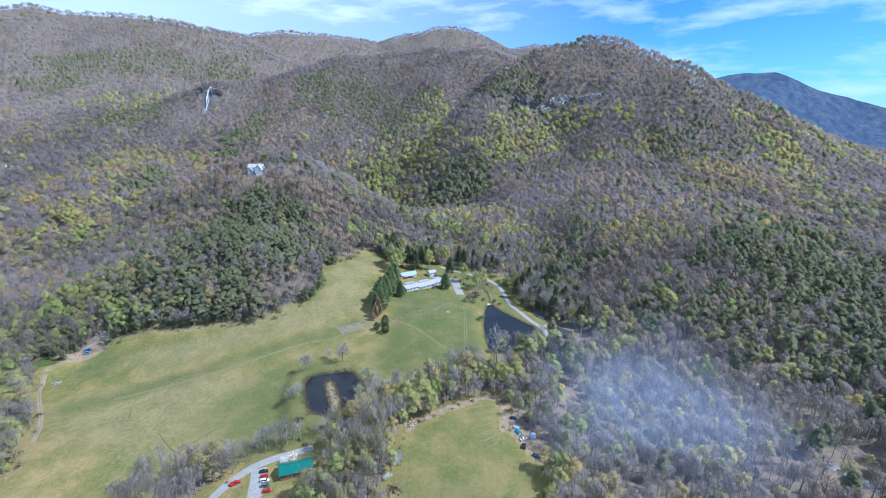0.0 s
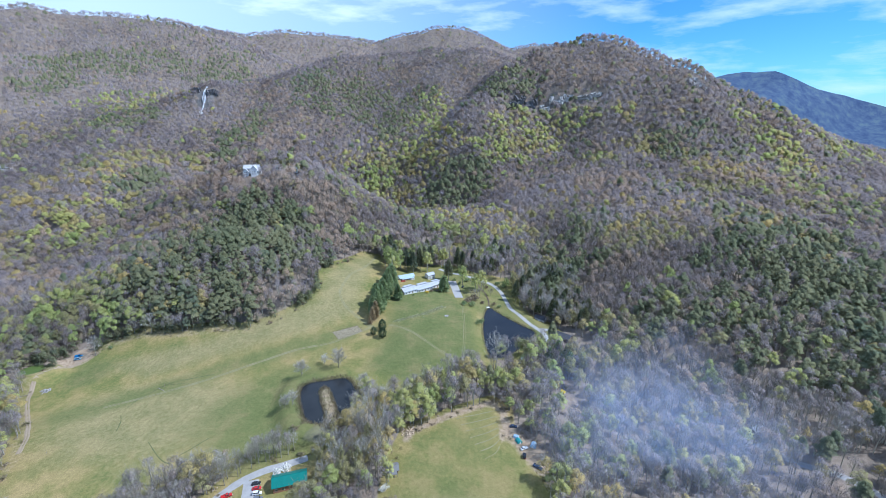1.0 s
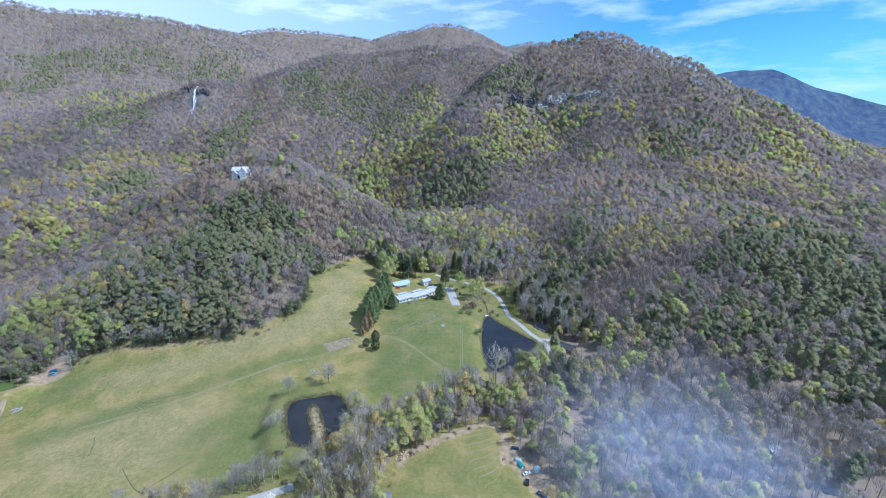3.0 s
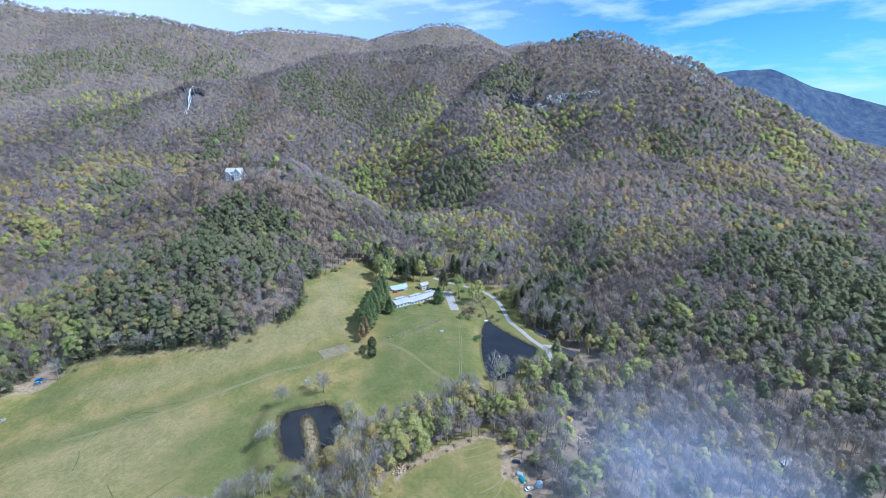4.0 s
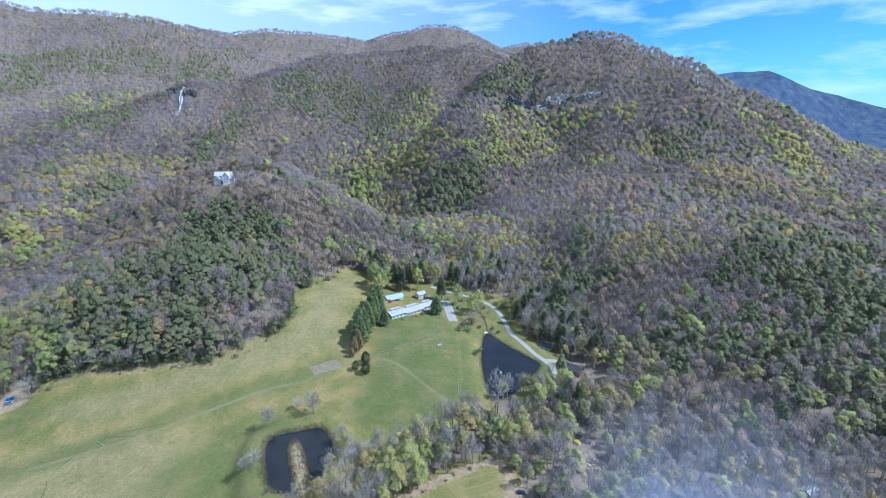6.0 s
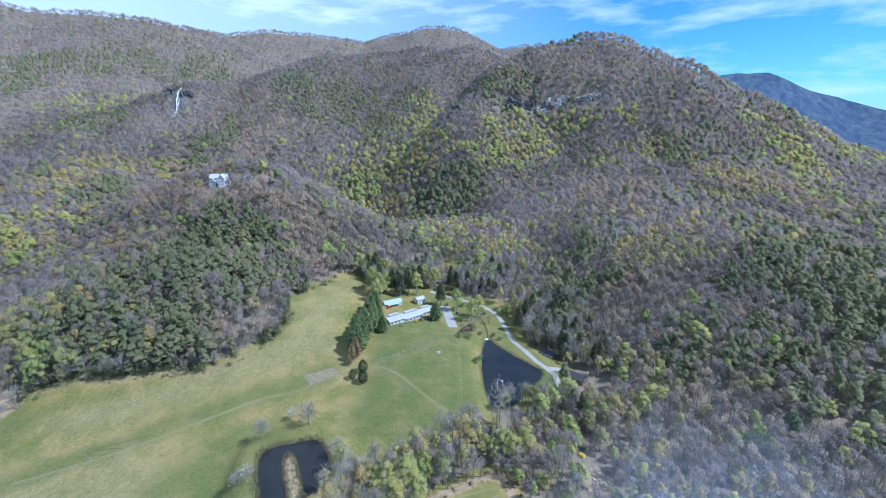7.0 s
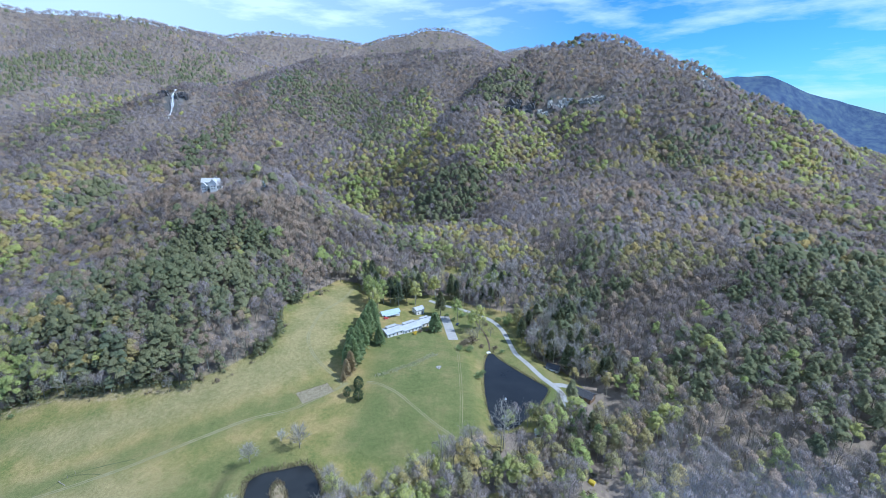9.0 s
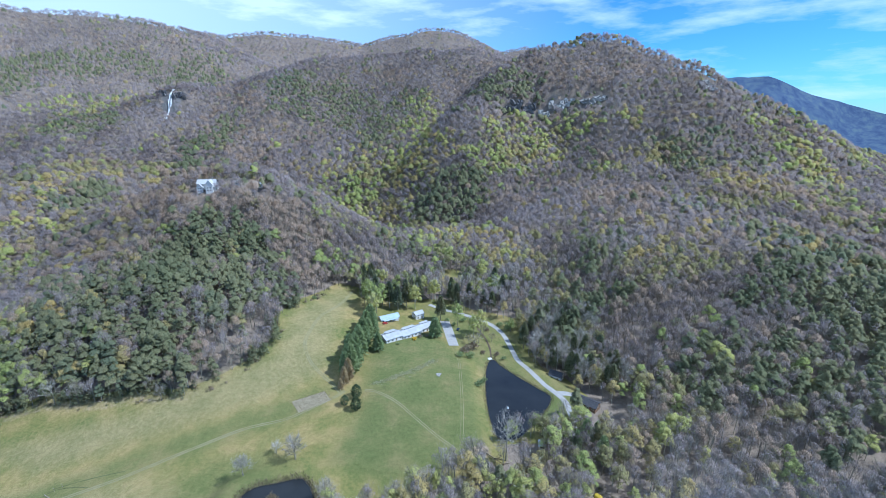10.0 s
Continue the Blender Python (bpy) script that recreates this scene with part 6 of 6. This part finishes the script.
# brush along the edges of the woods
ex = RNG.random(5200) * 480 - 350
ey = RNG.random(5200) * 400 + 140
ed = open_ground(ex, ey)
on = (ed > -2.5) & (ed < 7) & (outside(ex, ey, POND_FAR) > 2) & (outside(ex, ey, POND_NEAR) > 0.5) & (np.abs(ex) < 1.1 * (ey + 30)) & (outside(ex, ey, YARD) > 3)
ex, ey = ex[on], ey[on]
bt = [leaf_crown(np.random.default_rng(70 + i), 2.6, 2.0, 46, 0.75, 0.1) for i in range(5)]
v, f, t, soft = scatter(bt, RNG.integers(0, 5, len(ex)), ex, ey, ground_z(ex, ey) - 0.5, 0.4 + 0.9 * RNG.random(len(ex)) ** 2, RNG.random(len(ex)) * 6.28, RNG.random(len(ex)), 0.8 + 0.8 * RNG.random(len(ex)))
tagged(new("brush", mesh_of("brush", v, f, BRUSH, t, soft=soft)), "dry brown brush along the edge of the woods", "brush", kind="stuff")

# low pines with boughs to the ground along the foot of the pine hill
ex = RNG.random(9000) * 250 - 330
ey = RNG.random(9000) * 220 + 320
ed = open_ground(ex, ey)
on = np.nonzero((ed > 0.3) & (ed < 6.5) & (ex + 0.2 * ey < -20))[0]
on = on[RNG.random(len(on)) < 0.2 + 0.6 * smooth(0.4, 0.6, ripple(ex[on], ey[on], 24))]
ex, ey = ex[on], ey[on]
bt = [join([conifer_crown(np.random.default_rng(90 + i), 7.0, 2.5, 60, 0.9, 0.04, -0.05, 0.7), dome(np.random.default_rng(95 + i), 7.0, 2.4, 50, 0.9, 0.7, 0.1)]) for i in range(5)]
v, f, t, soft = scatter(bt, RNG.integers(0, 5, len(ex)), ex, ey, ground_z(ex, ey) - 0.2, 0.75 + 0.85 * RNG.random(len(ex)), RNG.random(len(ex)) * 6.28, RNG.random(len(ex)), 0.9 + 0.5 * RNG.random(len(ex)))
tagged(new("edge_pines", mesh_of("edge_pines", v, f, PINE, t, soft=soft)), "low dark pines with boughs to the grass along the wood's edge", "pines", kind="stuff")


# ---- reeds, posts and fallen wood ----
def reeds(name, line, n, seed, label, lo, hi, tall):
    rng = np.random.default_rng(seed)
    p = np.array(line)
    k = rng.integers(0, len(p), n * 3)
    q = p[k] + rng.normal(size=(n * 3, 2)) * 1.6
    d = outside(q[:, 0], q[:, 1], line)
    if line is POND_NEAR:
        d = np.maximum(d, -outside(q[:, 0], q[:, 1], SPIT))
    q = q[(d > lo) & (d < hi)][:n]
    m = len(q)
    at = np.c_[q, ground_z(q[:, 0], q[:, 1]) - 0.1]
    v, f = slivers(at, np.array([0, 0, 1.0]) + rng.normal(size=(m, 3)) * 0.35, tall * (0.5 + 0.8 * rng.random(m)), np.full(m, 0.35), rng)
    tagged(new(name, mesh_of(name, v, f, BRUSH, np.repeat(rng.random(m), 3))), label, "reeds", kind="stuff")


reeds("reeds", POND_NEAR, 2600, 51, "dry reddish-brown reeds round the near pond", -0.6, 4.5, 1.5)
reeds("bank_grass", POND_FAR, 1800, 52, "rough dry grass along the bank of the far pond", -0.3, 2.0, 0.9)
reeds("spit_reeds", SPIT, 1500, 53, "dry golden reeds on the pond's spit", -4.0, 0.6, 1.6)

rng = np.random.default_rng(61)
at = np.array([(-38, 365), (-27, 371), (-13, 379), (2, 394)], float)
c = curve_through([tuple(q) for q in at], 0.12)
c = c[rng.integers(0, len(c), 900)] + rng.normal(size=(900, 2)) * np.array([1.6, 1.1])
v, f = slivers(np.c_[c, ground_z(c[:, 0], c[:, 1]) - 0.05], np.array([0, 0, 1.0]) + rng.normal(size=(900, 3)) * 0.5, 0.45 + 0.45 * rng.random(900), np.full(900, 0.4), rng)
tagged(new("tall_weeds", mesh_of("tall_weeds", v, f, WEEDS, np.repeat(0.4 + 0.3 * rng.random(900), 3))), "pale tall weeds in a streak across the lawn", "weeds", kind="stuff")

for x, y, h in ((-232, 231, 3.2), (-199, 295, 3.0), (-197, 298, 2.4)):
    post = thing("dead_sapling", x, y, 0, "thin dead sapling standing alone in the meadow", "sapling", "dead saplings in the meadow")
    bm = bmesh.new()
    rod(bm, (0, 0, -0.3), (0.1, 0, h), 0.09, 0.03, 6)
    part("stem", bm, WOOD, post)
    for k in range(3):
        bm = bmesh.new()
        rod(bm, (0.05, 0, h * (0.5 + 0.15 * k)), (0.7 * math.cos(2.2 * k), 0.7 * math.sin(2.2 * k), h * (0.7 + 0.15 * k)), 0.04, 0.015, 5)
        part("twig", bm, WOOD, post)
for i, (x, y, L, a) in enumerate(((-229, 198, 6, 30), (-17, 241, 5, 60), (-200, 292, 7, 150), (-303, 296, 5, 20), (78, 276, 5, 70), (95, 262, 4, 10), (30, 296, 5, 120))):
    log = thing("fallen_log", x, y, a, "weathered fallen log lying on the ground", "log", "fallen logs")
    bm = bmesh.new()
    rod(bm, (-L / 2, 0, 0.25), (L / 2, 0.3, 0.3), 0.26, 0.14, 8)
    part("trunk", bm, WOOD, log)
    for k in (0.1, 0.3):
        bm = bmesh.new()
        rod(bm, (L * k, 0.1, 0.3), (L * k + 1.0, 1.0 - 2 * k, 0.8), 0.08, 0.03, 6)
        part("branch_stub", bm, WOOD, log)


# ---- smoke of a brush fire drifting over the trees ----
def build_smoke(nt, b):
    nt.nodes.remove(b)
    co = nt.nodes.new("ShaderNodeTexCoord")
    mp = nt.nodes.new("ShaderNodeMapping")
    mp.inputs["Scale"].default_value = (0.020, 0.016, 0.02)
    nt.links.new(co.outputs["Object"], mp.inputs[0])
    n = node(nt, "ShaderNodeTexNoise", Scale=1.0, Detail=5.0, Roughness=0.55, Distortion=0.3)
    nt.links.new(mp.outputs[0], n.inputs["Vector"])
    wisp = node(nt, "ShaderNodeMapRange", From_Min=0.2, From_Max=0.75, To_Max=0.19)
    wisp.interpolation_type = "SMOOTHSTEP"
    nt.links.new(n.outputs[0], wisp.inputs[0])
    fade = nt.nodes.new("ShaderNodeMath")
    fade.operation = "MULTIPLY"
    nt.links.new(wisp.outputs[0], fade.inputs[0])
    nt.links.new(attribute(nt, "tone"), fade.inputs[1])
    clear = nt.nodes.new("ShaderNodeBsdfTransparent")
    veil = nt.nodes.new("ShaderNodeBsdfDiffuse")
    veil.inputs[0].default_value = (0.46, 0.60, 0.88, 1)
    mx = nt.nodes.new("ShaderNodeMixShader")
    nt.links.new(fade.outputs[0], mx.inputs[0])
    nt.links.new(clear.outputs[0], mx.inputs[1])
    nt.links.new(veil.outputs[0], mx.inputs[2])
    nt.links.new(mx.outputs[0], nt.nodes["Material Output"].inputs[0])


SMOKE = material("thin blue smoke", build_smoke)
smoke = new("smoke")
smoke.matrix_world = pose(80, 143, 0)
tagged(smoke, "thin blue smoke drifting over the bare woods", "smoke")
for k in range(2):
    rr, aa = np.meshgrid(np.linspace(0.0, 1, 26), np.linspace(0, 2 * np.pi, 49))
    sx, sy = rr * np.cos(aa) * (58 - 6 * k), rr * np.sin(aa) * (66 - 8 * k)
    hz = 56 + 18 * k + 16 * ripple(sx + 90 * k, sy, 38) + 0.05 * sx
    fade = smooth(1.0, 0.0, rr * (0.8 + 0.4 * ripple(sx + 50 * k, sy, 45)))
    fade[:, -1] = 0
    q = (np.arange(48)[:, None] * 26 + np.arange(25)[None]).ravel()
    ob = new("layer", mesh_of("layer", np.c_[sx.ravel(), sy.ravel(), hz.ravel()], np.c_[q, q + 1, q + 27, q + 26], SMOKE, fade.ravel(), True))
    ob.parent = smoke
